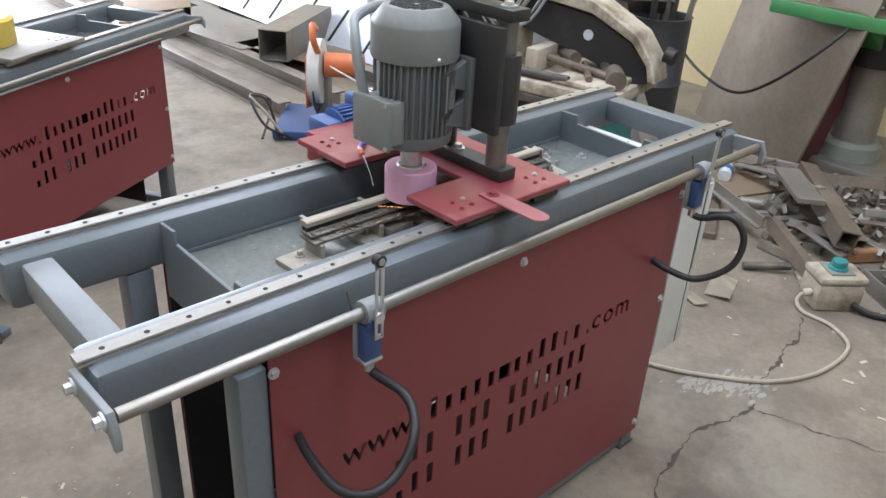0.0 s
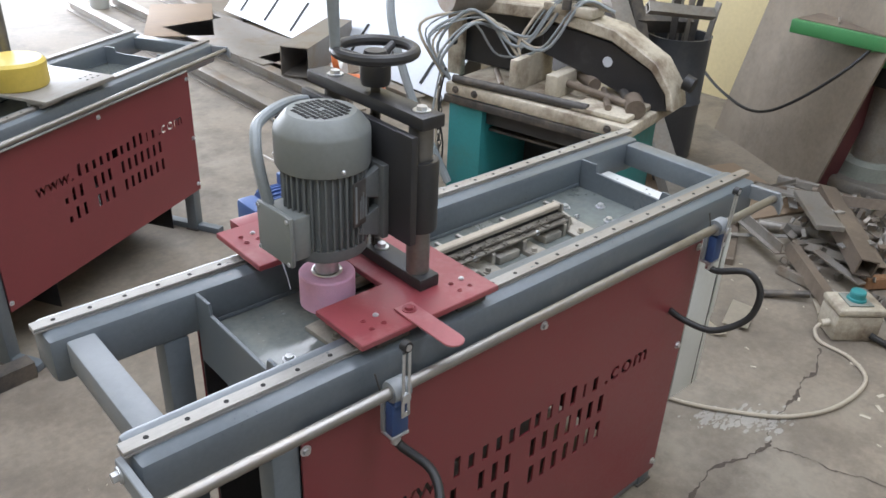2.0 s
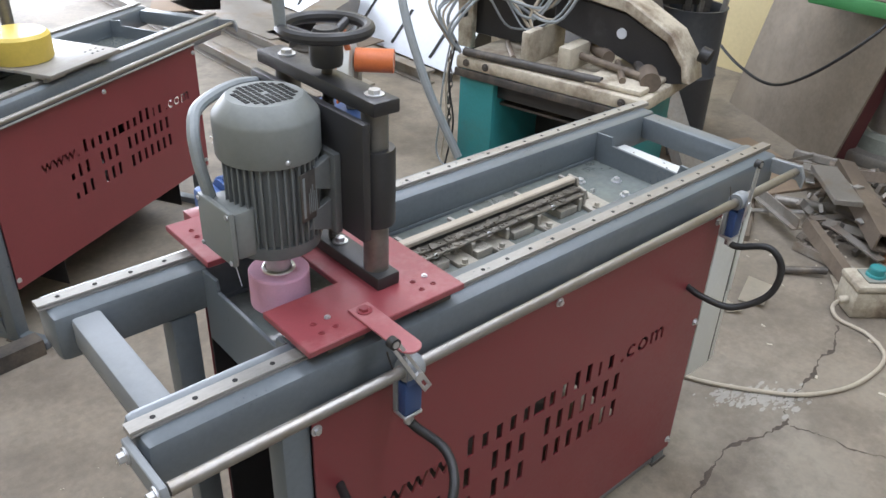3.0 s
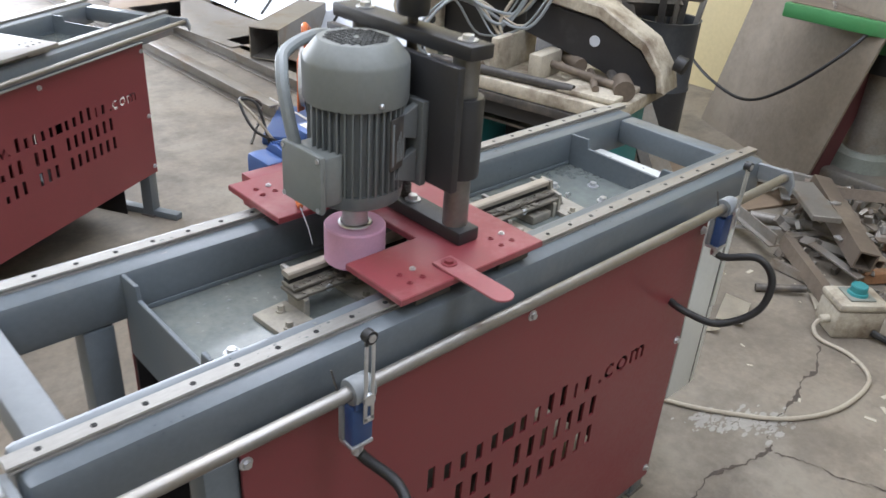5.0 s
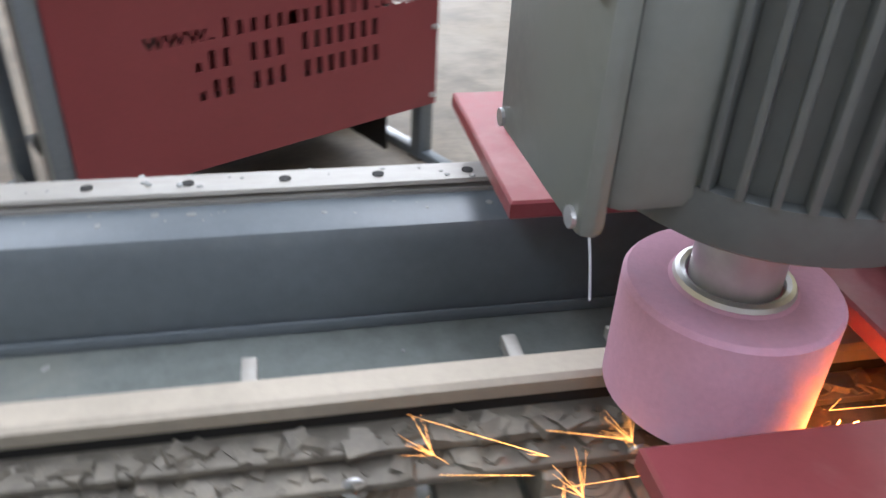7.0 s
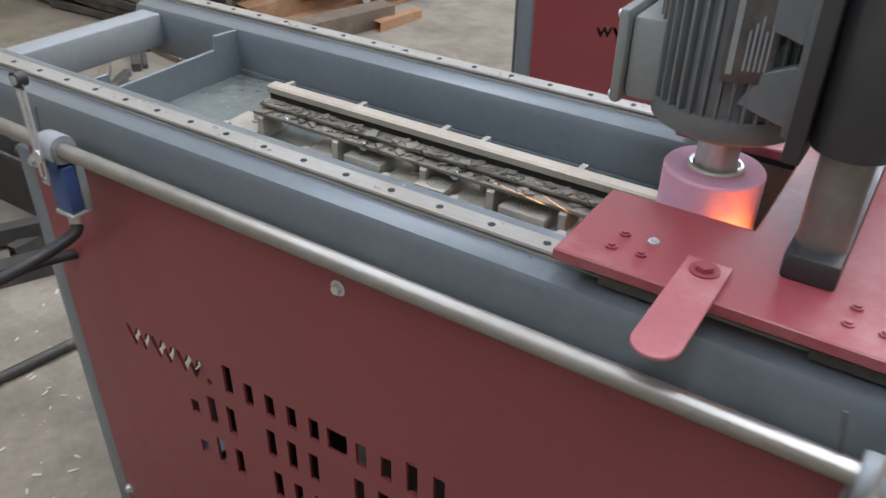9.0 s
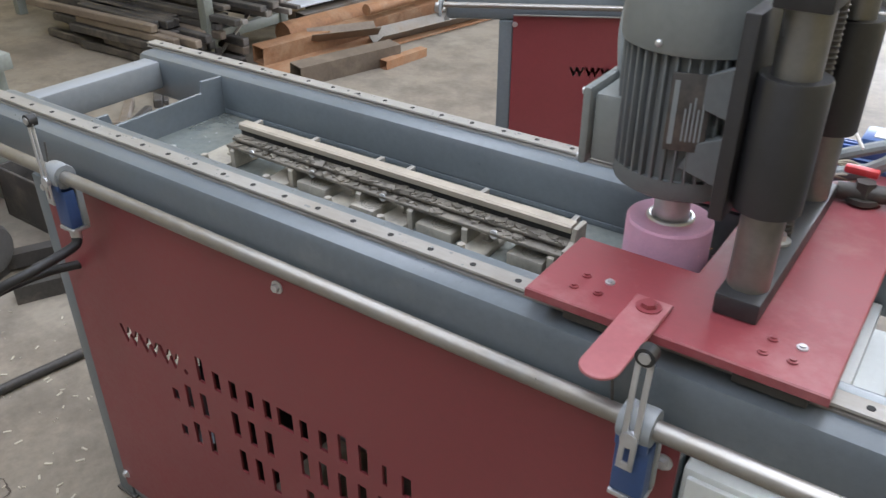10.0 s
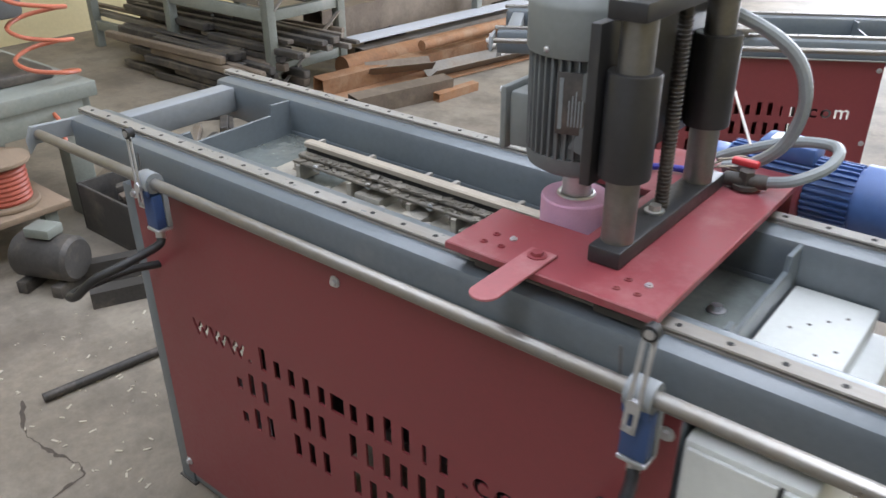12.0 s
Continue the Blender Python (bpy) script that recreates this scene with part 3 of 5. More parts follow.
        for k in range(3):
            torus(bm, ((xa + xb) / 2 + 0.004, ya + 0.022, 0.7811), 0.007 + 0.005 * k, 0.0005, seg=28, ring=4)
        part("score_ring", bm, JAW, block, "turned score marks")
    for x, y in ((0.095, 0.186), (0.985, 0.188), (0.955, 0.30), (0.06, 0.14), (1.03, 0.25)):
        bm = B()
        hexagon(bm, (x, y, 0.763), 0.0085, 0.008, "z", x)
        part("tray_bolt", bm, CHROME, root)
    return root


clamp = work_holder()

drops = random.Random(31)
bm = B()
for i in range(260):
    x = drops.uniform(0.06, 1.0)
    y, z = drops.choice([(drops.uniform(0.385, 0.402), 0.8405), (drops.uniform(0.433, 0.447), 0.8405), (drops.uniform(0.408, 0.426), 0.850), (drops.uniform(0.045, 0.063), 0.850), (drops.uniform(0.075, 0.09), 0.8405), (drops.uniform(0.13, 0.35), 0.7632)])
    s = 0.0007 + 0.0018 * drops.random() ** 3
    bmesh.ops.create_icosphere(bm, subdivisions=1, radius=s, matrix=Matrix.Translation((x, y, z)) @ Matrix.Diagonal((drops.uniform(1, 2.2), drops.uniform(1, 1.6), 0.6, 1)))
tagged(part("coolant_drops", bm, WET, main, "drops of splashed coolant"), kind="stuff")

# ---------------------------------------------------------------- carriage with its motor


def carriage():
    root = thing("grinding_carriage", "red carriage plate with a vertical grey grinding motor on the rails", "carriage")
    # plate: a C shape open where the wheel runs
    bm = B()
    prism(bm, [(-0.009, 0.012), (0.290, 0.012), (0.290, 0.488), (-0.009, 0.488), (-0.009, 0.325), (0.128, 0.325), (0.128, 0.142), (-0.009, 0.142)], "z", 0.8645, 0.8765, 0.0015)
    plate = part("carriage_plate", bm, PLATE_RED, root, "dusty red painted steel plate with haze painted into its patches")
    for x in (0.030, 0.205):
        for y in (0.054, 0.417):
            bm = B()
            box(bm, (x, y - 0.030, 0.846), (x + 0.068, y - 0.0165, 0.8643), 0.002)
            box(bm, (x, y + 0.0165, 0.846), (x + 0.068, y + 0.030, 0.8643), 0.002)
            box(bm, (x, y - 0.030, 0.8545), (x + 0.068, y + 0.030, 0.8643), 0.002)
            part("slide_block", bm, SCALE, root, "dark linear slide block")
    for x0, y0 in ((0.044, 0.054), (0.236, 0.054), (0.238, 0.430), (0.030, 0.430)):
        for dx, dy in ((-0.012, -0.012), (0.014, -0.010), (-0.010, 0.014), (0.016, 0.015)):
            bm = B()
            rod(bm, (x0 + dx, y0 + dy, 0.876), (x0 + dx, y0 + dy, 0.8785), 0.0052, seg=12)
            rod(bm, (x0 + dx, y0 + dy, 0.8785), (x0 + dx, y0 + dy, 0.8805), 0.0032, seg=8)
            part("plate_screw", bm, PLATE_RED if (dx + dy) < 0.02 else CHROME, plate)
    # hand lever
    bm = B()
    pts = []
    for i in range(13):
        a = math.pi + math.pi * i / 12
        pts.append((0.112 + 0.019 * math.cos(a), -0.064 + 0.019 * math.sin(a)))
    prism(bm, [(0.131, 0.062), (0.093, 0.062)] + pts, "z", 0.8768, 0.8805, 0.0008)
    lever = part("hand_lever", bm, LEVER_RED, root, "rounded flat lever in worn red, paled by painted sky reflection")
    bm = B()
    hexagon(bm, (0.112, 0.045, 0.8805), 0.0085, 0.005, "z", 0.2)
    part("lever_bolt", bm, PLATE_RED, lever)
    # slide column
    part("column_base", one_box((0.163, 0.078, 0.8767), (0.207, 0.402, 0.900), 0.003), BLACK, root, "black column base bar")
    bm = B()
    hexagon(bm, (0.185, 0.215, 0.900), 0.009, 0.008)
    part("base_bolt", bm, CHROME, root)
    for y in (0.112, 0.352):
        part("post", one_rod((0.185, y, 0.898), (0.185, y, 1.170), 0.0205, seg=28), POST, root, "oily round steel post")
        bm = B()
        lathe(bm, [(0.0206, 0.985), (0.031, 0.985), (0.0315, 0.988), (0.0315, 1.108), (0.030, 1.111), (0.0206, 1.111)], (0.185, y, 0))
        part("slide_sleeve", bm, BLACK, root, "black slide sleeve")
    part("top_bar", one_box((0.160, 0.080, 1.170), (0.208, 0.408, 1.192), 0.003), BLACK, root, "black top cross bar")
    for y in (0.112, 0.352):
        bm = B()
        hexagon(bm, (0.185, y, 1.192), 0.010, 0.007)
        part("bar_bolt", bm, CHROME, root)
    part("motor_plate", one_box((0.141, 0.082, 0.972), (0.155, 0.398, 1.164), 0.002), BLACK, root, "black motor mounting plate")
    # feed screw and hand wheel
    bm = B()
    rod(bm, (0.185, 0.234, 0.9), (0.185, 0.234, 1.262), 0.0085)
    for i in range(46):
        torus(bm, (0.185, 0.234, 0.905 + i * 0.0055), 0.0085, 0.0016, seg=14, ring=5)
    part("feed_screw", bm, SCALE, root, "threaded feed screw")
    bm = B()
    lathe(bm, [(0.010, 1.205), (0.024, 1.205), (0.026, 1.215), (0.026, 1.245), (0.018, 1.262), (0.010, 1.262)], (0.185, 0.234, 0))
    torus(bm, (0.185, 0.234, 1.262), 0.066, 0.0095)
    for i in range(3):
        a = 0.4 + i * 2 * math.pi / 3
        rod(bm, (0.185 + 0.018 * math.cos(a), 0.234 + 0.018 * math.sin(a), 1.245), (0.185 + 0.064 * math.cos(a), 0.234 + 0.064 * math.sin(a), 1.261), 0.0085, 0.007, 10)
    hand = part("hand_wheel", bm, BLACK, root, "black spoked hand wheel")
    part("crank_handle", one_rod((0.125, 0.262, 1.266), (0.122, 0.262, 1.350), 0.0085, 0.0105), HOSE, hand, "grey upright crank handle")
    # vertical motor
    mx, my = 0.065, 0.217
    motor = part("motor_body", one_rod((mx, my, 0.962), (mx, my, 1.112), 0.0670, seg=40), MOTOR_FIN, root, "grey ribbed electric motor")
    fin = finish("cooling_fin", one_box((0.063, -0.0016, 0.968), (0.0750, 0.0016, 1.108), 0.0008), MOTOR_FIN)
    for i in range(40):
        a = 2 * math.pi * (i + 0.5) / 40
        if 135 < math.degrees(a) % 360 < 175:
            continue
        o = new("cooling_fin", fin)
        o.parent = motor
        o.matrix_basis = pose(mx, my, 0, 0, 0, math.degrees(a))
    bm = B()
    lathe(bm, [(0.030, 0.938), (0.060, 0.940), (0.071, 0.947), (0.0735, 0.958), (0.0735, 0.968), (0.06, 0.968)], (mx, my, 0), seg=40)
    part("end_shield", bm, MOTOR_FIN, motor)
    bm = B()
    lathe(bm, [(0.066, 1.100), (0.0775, 1.100), (0.079, 1.104), (0.079, 1.158), (0.0775, 1.164), (0.060, 1.185), (0.056, 1.188), (0.02, 1.1885)], (mx, my, 0), seg=48)
    cover = part("fan_cover", bm, MOTOR, motor, "smooth grey fan cover")
    bm = B()
    for i in range(-5, 6):
        for j in range(-5, 6):
            if i * i + j * j < 25 and i * i + j * j > 0:
                box(bm, (mx + i * 0.0098 - 0.0034, my + j * 0.0098 - 0.0034, 1.1878), (mx + i * 0.0098 + 0.0034, my + j * 0.0098 + 0.0034, 1.1893))
    part("fan_grille", bm, DARK, cover, "dark square grille holes")
    for a in (20, 140, 260):
        bm = B()
        p = Vector((mx + 0.079 * math.cos(radians(a)), my + 0.079 * math.sin(radians(a)), 1.110))
        bmesh.ops.create_uvsphere(bm, u_segments=10, v_segments=6, radius=0.004, matrix=Matrix.Translation(p))
        part("cover_screw", bm, CHROME, cover)
    # rating plate with unreadable writing
    ra = radians(-72)
    mm = Matrix.Translation((mx, my, 0)) @ Matrix.Rotation(ra, 4, "Z")
    bm = B()
    box(bm, (0.0735, -0.020, 1.005), (0.0765, 0.020, 1.085), 0.0008, mm)
    plate_ob = part("rating_plate", bm, SCALE, root, "dark rating plate with worn writing")
    bm = B()
    box(bm, (0.0765, -0.0165, 1.012), (0.0770, -0.0115, 1.078), 0, mm)
    part("writing_bar", bm, HOSE, plate_ob)
    for k in range(5):
        bm = B()
        box(bm, (0.0765, -0.004 + k * 0.0042, 1.016), (0.0769, -0.0022 + k * 0.0042, 1.05 + 0.006 * (k % 3)), 0, mm)
        part("writing_bar", bm, HOSE, plate_ob)
    pad = part("motor_foot", one_box((0.128, 0.138, 0.968), (0.1408, 0.314, 1.102), 0.002), MOTOR_FIN, motor, "cast motor foot")
    for z in (0.985, 1.055):
        for y in (0.155, 0.297):
            bm = B()
            prism(bm, [(0.085, z), (0.1278, z - 0.012), (0.1278, z + 0.042), (0.100, z + 0.030)], "y", y - 0.007, y + 0.007, 0.001)
            part("foot_web", bm, MOTOR_FIN, pad)
    tm = Matrix.Translation((mx, my, 0)) @ Matrix.Rotation(radians(1.6), 4, "Z")
    bm = B()
    box(bm, (-0.091, -0.043, 0.957), (-0.050, 0.043, 1.037), 0.007, tm)
    tb = part("terminal_box", bm, MOTOR, motor, "grey terminal box")
    part("box_lid", one_box((-0.1025, -0.049, 0.952), (-0.0915, 0.049, 1.043), 0.005, tm), MOTOR, tb)
    for y in (-0.042, 0.042):
        for z in (0.959, 1.036):
            bm = B()
            rod(bm, tm @ Vector((-0.1040, y, z)), tm @ Vector((-0.1023, y, z)), 0.004, seg=10)
            part("lid_screw", bm, CHROME, tb)
    bm = B()
    rod(bm, (mx, my, 0.8925), (mx, my, 0.945), 0.0205, seg=28)
    part("spindle", bm, CHROME, motor, "bright spindle")
    bm = B()
    lathe(bm, [(0.020, 0.8935), (0.027, 0.8935), (0.029, 0.892), (0.0475, 0.892), (0.0495, 0.8895), (0.0495, 0.8305), (0.048, 0.829), (0.02, 0.829)], (mx, my, 0), seg=56)
    wheel = part("grinding_wheel", bm, WHEEL, root, "pink cup grinding wheel")
    bm = B()
    torus(bm, (mx, my, 0.8935), 0.0245, 0.0030, seg=32, ring=8)
    part("wheel_flange", bm, CHROME, wheel)
    # conduit from the terminal box round the back to the plate
    bm = B()
    hose(bm, [(-0.022, 0.248, 1.030), (-0.030, 0.256, 1.090), (-0.024, 0.275, 1.135), (0.006, 0.310, 1.155), (0.09, 0.350, 1.160), (0.19, 0.405, 1.125), (0.262, 0.428, 1.080), (0.287, 0.438, 1.02),
              (0.272, 0.450, 0.950), (0.230, 0.455, 0.905), (0.185, 0.455, 0.887)], 0.0095)
    part("conduit", bm, HOSE, root, "grey flexible conduit")
    bm = B()
    hose(bm, [(0.262, 0.418, 0.893), (0.300, 0.420, 0.905), (0.335, 0.455, 0.925), (0.325, 0.510, 0.935), (0.26, 0.520, 0.925), (0.19, 0.500, 0.900), (0.16, 0.49, 0.885)], 0.0085)
    part("coolant_hose", bm, HOSE, root, "grey coolant hose")
    bm = B()
    rod(bm, (0.205, 0.410, 0.889), (0.265, 0.418, 0.893), 0.011)
    hexagon(bm, (0.235, 0.414, 0.880), 0.013, 0.022)
    valve = part("coolant_valve", bm, SCALE, root, "dark brass coolant valve")
    part("valve_handle", one_box((0.205, 0.425, 0.906), (0.245, 0.438, 0.916), 0.003), material("red_plastic", (0.55, 0.04, 0.05), 0.4), valve, "red valve handle")
    bm = B()
    hose(bm, [(0.205, 0.410, 0.889), (0.16, 0.418, 0.884), (0.11, 0.405, 0.884), (0.070, 0.375, 0.884), (0.046, 0.350, 0.886)], 0.0055)
    part("coolant_pipe", bm, material("blue_hose", (0.06, 0.07, 0.45), 0.4), root, "blue jointed coolant pipe")
    bm = B()
    hose(bm, [(0.046, 0.352, 0.886), (0.040, 0.341, 0.888), (0.036, 0.330, 0.883)], 0.005)
    part("nozzle", bm, ORANGE, root, "orange coolant nozzle")
    bm = B()
    hose(bm, [(0.036, 0.330, 0.883), (0.034, 0.318, 0.874), (0.032, 0.300, 0.855), (0.031, 0.288, 0.832)], 0.0009, 6)
    part("coolant_stream", bm, PLASTIC, root, "thin stream of coolant")
    part("tie_tail", one_rod((0.215, 0.470, 0.925), (0.135, 0.575, 0.985), 0.0022, seg=6), PALE, root, "white cable tie tail")
    wires = random.Random(5)
    bm = B()
    for k in range(5):
        a = wires.uniform(0, 6)
        hose(bm, [(0.19 + 0.03 * math.cos(a + j), 0.465 + 0.03 * math.sin(a + j * 1.3), 0.884 + 0.012 * abs(math.sin(j + k))) for j in range(5)], 0.0018, 6)
    part("loose_wires", bm, CABLE_W, root)
    # blue drive motor hung behind the plate
    part("motor_bracket", one_box((0.05, 0.4885, 0.80), (0.285, 0.546, 0.8640), 0.001), PLATE_RED, root)
    drive = part("drive_motor", one_rod((0.15, 0.585, 0.835), (0.36, 0.585, 0.835), 0.047, seg=36), BLUE_MOTOR, root, "blue ribbed drive motor")
    fin = finish("drive_fin", one_box((0.155, -0.0016, 0.044), (0.355, 0.0016, 0.053)), BLUE_MOTOR)
    for i in range(30):
        o = new("drive_fin", fin)
        o.parent = drive
        o.matrix_basis = pose(0, 0.585, 0.835, 12 * i, 0, 0)
    bm = B()
    lathe(bm, [(0.02, 0.47), (0.043, 0.47), (0.054, 0.460), (0.056, 0.45), (0.056, 0.361), (0.045, 0.361)], (0, 0, 0), Matrix.Translation((0, 0.585, 0.835)) @ Matrix.Rotation(radians(90), 4, "Y"), 36)
    part("drive_fan_cover", bm, BLUE_MOTOR, drive)
    bm = B()
    box(bm, (0.105, 0.545, 0.795), (0.15, 0.625, 0.868), 0.010)
    part("gearbox", bm, BLUE_MOTOR, drive, "blue gearbox")
    bm = B()
    box(bm, (0.20, 0.555, 0.878), (0.29, 0.615, 0.908), 0.006)
    tbx = part("drive_terminal_box", bm, BLUE_MOTOR, drive)
    part("drive_label", one_box((0.215, 0.565, 0.9082), (0.275, 0.600, 0.9095)), PALE, tbx, "white label")
    return root


car = carriage()

# ---------------------------------------------------------------- limit switches on the rod


def limit_switch(x, label, cable):
    root = thing("limit_switch", label, "limit switch", group="limit switches on the rod")
    part("switch_body", one_box((x - 0.017, -0.060, 0.737), (x + 0.017, -0.041, 0.800), 0.003), BLUE, root, "blue switch body")
    part("switch_cover", one_box((x - 0.019, -0.0408, 0.735), (x + 0.019, -0.030, 0.808), 0.003), GREY_LIGHT, root, "light grey mounting bracket")
    part("end_cap", one_box((x - 0.018, -0.061, 0.730), (x + 0.018, -0.031, 0.7365), 0.002), CHROME, root)
    bm = B()
    lathe(bm, [(0.0099, -0.016), (0.018, -0.016), (0.019, -0.013), (0.019, 0.013), (0.018, 0.016), (0.0099, 0.016)], (0, 0, 0), Matrix.Translation((x, -0.050, 0.822)) @ Matrix.Rotation(radians(90), 4, "Y"), 24)
    part("rod_clamp", bm, GREY_LIGHT, root)
    part("switch_head", one_box((x - 0.016, -0.066, 0.8005), (x + 0.016, -0.0605, 0.832), 0.002), BLUE, root)
    part("pivot_shaft", one_rod((x, -0.070, 0.818), (x, -0.062, 0.818), 0.0062), CHROME, root)
    bm = B()
    hose(bm, cable, 0.0078, 12, 8)
    part("switch_cable", bm, RUBBER, root, "black corrugated cable")
    part("cable_gland", one_rod((x, -0.048, 0.712), (x, -0.048, 0.7302), 0.0085), CHROME, root)
    part("stub_wire", one_rod((x - 0.030, -0.046, 0.828), (x - 0.036, -0.040, 0.862), 0.0014, seg=6), SCALE, root)
    # lever turns about its pivot
    bm = B()
    for dx in (-0.0055, 0.0055):
        box(bm, (dx - 0.0028, -0.0012, -0.034), (dx + 0.0028, 0.0012, 0.092), 0.0008)
    for z in (-0.034, 0.087):
        box(bm, (-0.0083, -0.0012, z - 0.003), (0.0083, 0.0012, z + 0.006), 0.0008)
    rod(bm, (0, -0.003, 0), (0, 0.003, 0), 0.0085)
    lever = part("switch_lever", bm, CHROME, root, "slotted bright lever")
    lever.matrix_basis = pose(x, -0.0715, 0.818)
    bm = B()
    rod(bm, (0, -0.004, 0.096), (0, 0.008, 0.096), 0.0092, seg=20)
    roller = part("lever_roller", bm, RUBBER, lever, "black lever roller")
    part("roller_pin", one_rod((0, -0.0055, 0.096), (0, -0.0038, 0.096), 0.0055), CHROME, roller)
    return lever


lever_a = limit_switch(0.146, "blue limit switch with upright lever beside the machine's open end",
                       [(0.146, -0.048, 0.716), (0.152, -0.060, 0.705), (0.158, -0.125, 0.700), (0.132, -0.175, 0.680), (0.090, -0.192, 0.640), (0.045, -0.185, 0.620), (0.020, -0.14, 0.610), (0.026, -0.06, 0.610), (0.044, 0.004, 0.605)])
lever_b = limit_switch(1.064, "blue limit switch with slotted lever beside the white cabinet",
                       [(1.064, -0.048, 0.716), (1.072, -0.070, 0.712), (1.090, -0.130, 0.730), (1.098, -0.165, 0.690), (1.080, -0.160, 0.625), (1.042, -0.105, 0.580), (1.010, -0.045, 0.590), (1.012, 0.004, 0.597)])

# ---------------------------------------------------------------- the second machine
FAR = pose(-0.060, 1.622, 0, 0, 0, 29.7)
far_machine = grinding_machine(FAR, "second red and grey grinding machine, still being assembled, on the floor", True)


def far_carriage():
    root = thing("slide_carriage", "unfinished steel slide carriage with a yellow motor on the rails", "carriage", FAR @ pose(0, 0, -0.1037))
    part("slide_plate", one_box((0.30, -0.005, 0.866), (0.62, 0.47, 0.877), 0.002), STEEL, root, "bright drilled steel plate")
    for x in (0.31, 0.52):
        for y in (0.054, 0.417):
            bm = B()
            box(bm, (x, y - 0.030, 0.8465), (x + 0.08, y - 0.0165, 0.8655), 0.002)
            box(bm, (x, y + 0.0165, 0.8465), (x + 0.08, y + 0.030, 0.8655), 0.002)
            box(bm, (x, y - 0.030, 0.855), (x + 0.08, y + 0.030, 0.8655), 0.002)
            part("slide_block", bm, STEEL, root)
    bm = B()
    lathe(bm, [(0.02, 0.8775), (0.095, 0.8775), (0.10, 0.885), (0.10, 0.955), (0.09, 0.965), (0.02, 0.965)], (0.40, 0.2, 0))
    part("yellow_motor", bm, YELLOW, root, "yellow motor housing")
    for x in (0.33, 0.5):
        part("post", one_rod((x, 0.33, 0.877), (x, 0.33, 1.25), 0.02), POST, root)
    for i in range(6):
        part("drill_hole", one_rod((0.54 + 0.025 * (i % 3), 0.04 + 0.03 * (i // 3), 0.876), (0.54 + 0.025 * (i % 3), 0.04 + 0.03 * (i // 3), 0.8776), 0.005, seg=10), DARK, root)
    return root


far_carriage()

# ---------------------------------------------------------------- floor things near the white cabinet
ZONE = EAST


def bar_box(bm, a, b, w, h, turn=0.0, wall=0.0):
    """A bar, or a hollow square tube, from a to b."""
    a, b = Vector(a), Vector(b)
    d = b - a
    m = Matrix.Translation((a + b) / 2) @ d.to_track_quat("X", "Z").to_matrix().to_4x4() @ Matrix.Rotation(radians(turn), 4, "X")
    L = d.length / 2
    if not wall:
        box(bm, (-L, -w / 2, -h / 2), (L, w / 2, h / 2), min(w, h) * 0.12, m, 1)
    else:
        for lo, hi in (((-L, -w / 2, -h / 2), (L, w / 2, -h / 2 + wall)), ((-L, -w / 2, h / 2 - wall), (L, w / 2, h / 2)),
                       ((-L, -w / 2, -h / 2 + wall), (L, -w / 2 + wall, h / 2 - wall)), ((-L, w / 2 - wall, -h / 2 + wall), (L, w / 2, h / 2 - wall))):
            box(bm, lo, hi, 0, m)


def switch_box():
    at = pose(2.25, 0.005, 0, 0, 0, -38)
    root = thing("switch_box", "grimy cream plastic switch box with a green knob, on the floor", "switch box", at)
    part("housing", one_box((-0.085, -0.065, 0.0), (0.085, 0.065, 0.105), 0.012), CREAM, root)
    part("lid", one_box((-0.088, -0.068, 0.1055), (0.088, 0.068, 0.135), 0.012), CREAM, root)
    part("face", one_box((-0.045, -0.045, 0.1352), (0.045, 0.045, 0.142), 0.004), RACK, root)
    bm = B()
    lathe(bm, [(0.01, 0.142), (0.034, 0.142), (0.032, 0.150), (0.027, 0.152), (0.027, 0.172), (0.024, 0.176), (0.01, 0.176)], (0, 0, 0))
    part("knob", bm, TEAL, root, "teal rotary knob")
    part("gland", one_rod((-0.085, -0.02, 0.055), (-0.115, -0.02, 0.050), 0.014), CREAM, root)
    bm = B()
    hose(bm, [(-0.115, -0.02, 0.050), (-0.135, -0.03, 0.025), (-0.13, -0.08, 0.008), (-0.07, -0.17, 0.008), (-0.08, -0.30, 0.008), (-0.24, -0.43, 0.008), (-0.42, -0.48, 0.008), (-0.58, -0.46, 0.008), (-0.72, -0.42, 0.008), (-0.84, -0.36, 0.008)], 0.0068)
    part("cord", bm, CABLE_W, root, "cream power cord")
    bm = B()
    hose(bm, [(0.05, -0.065, 0.03), (0.10, -0.10, 0.015), (0.18, -0.13, 0.012), (0.3, -0.16, 0.012)], 0.012)
    part("plug_lead", bm, RUBBER, root)
    return root


switch_box()

scrap_rng = random.Random(21)


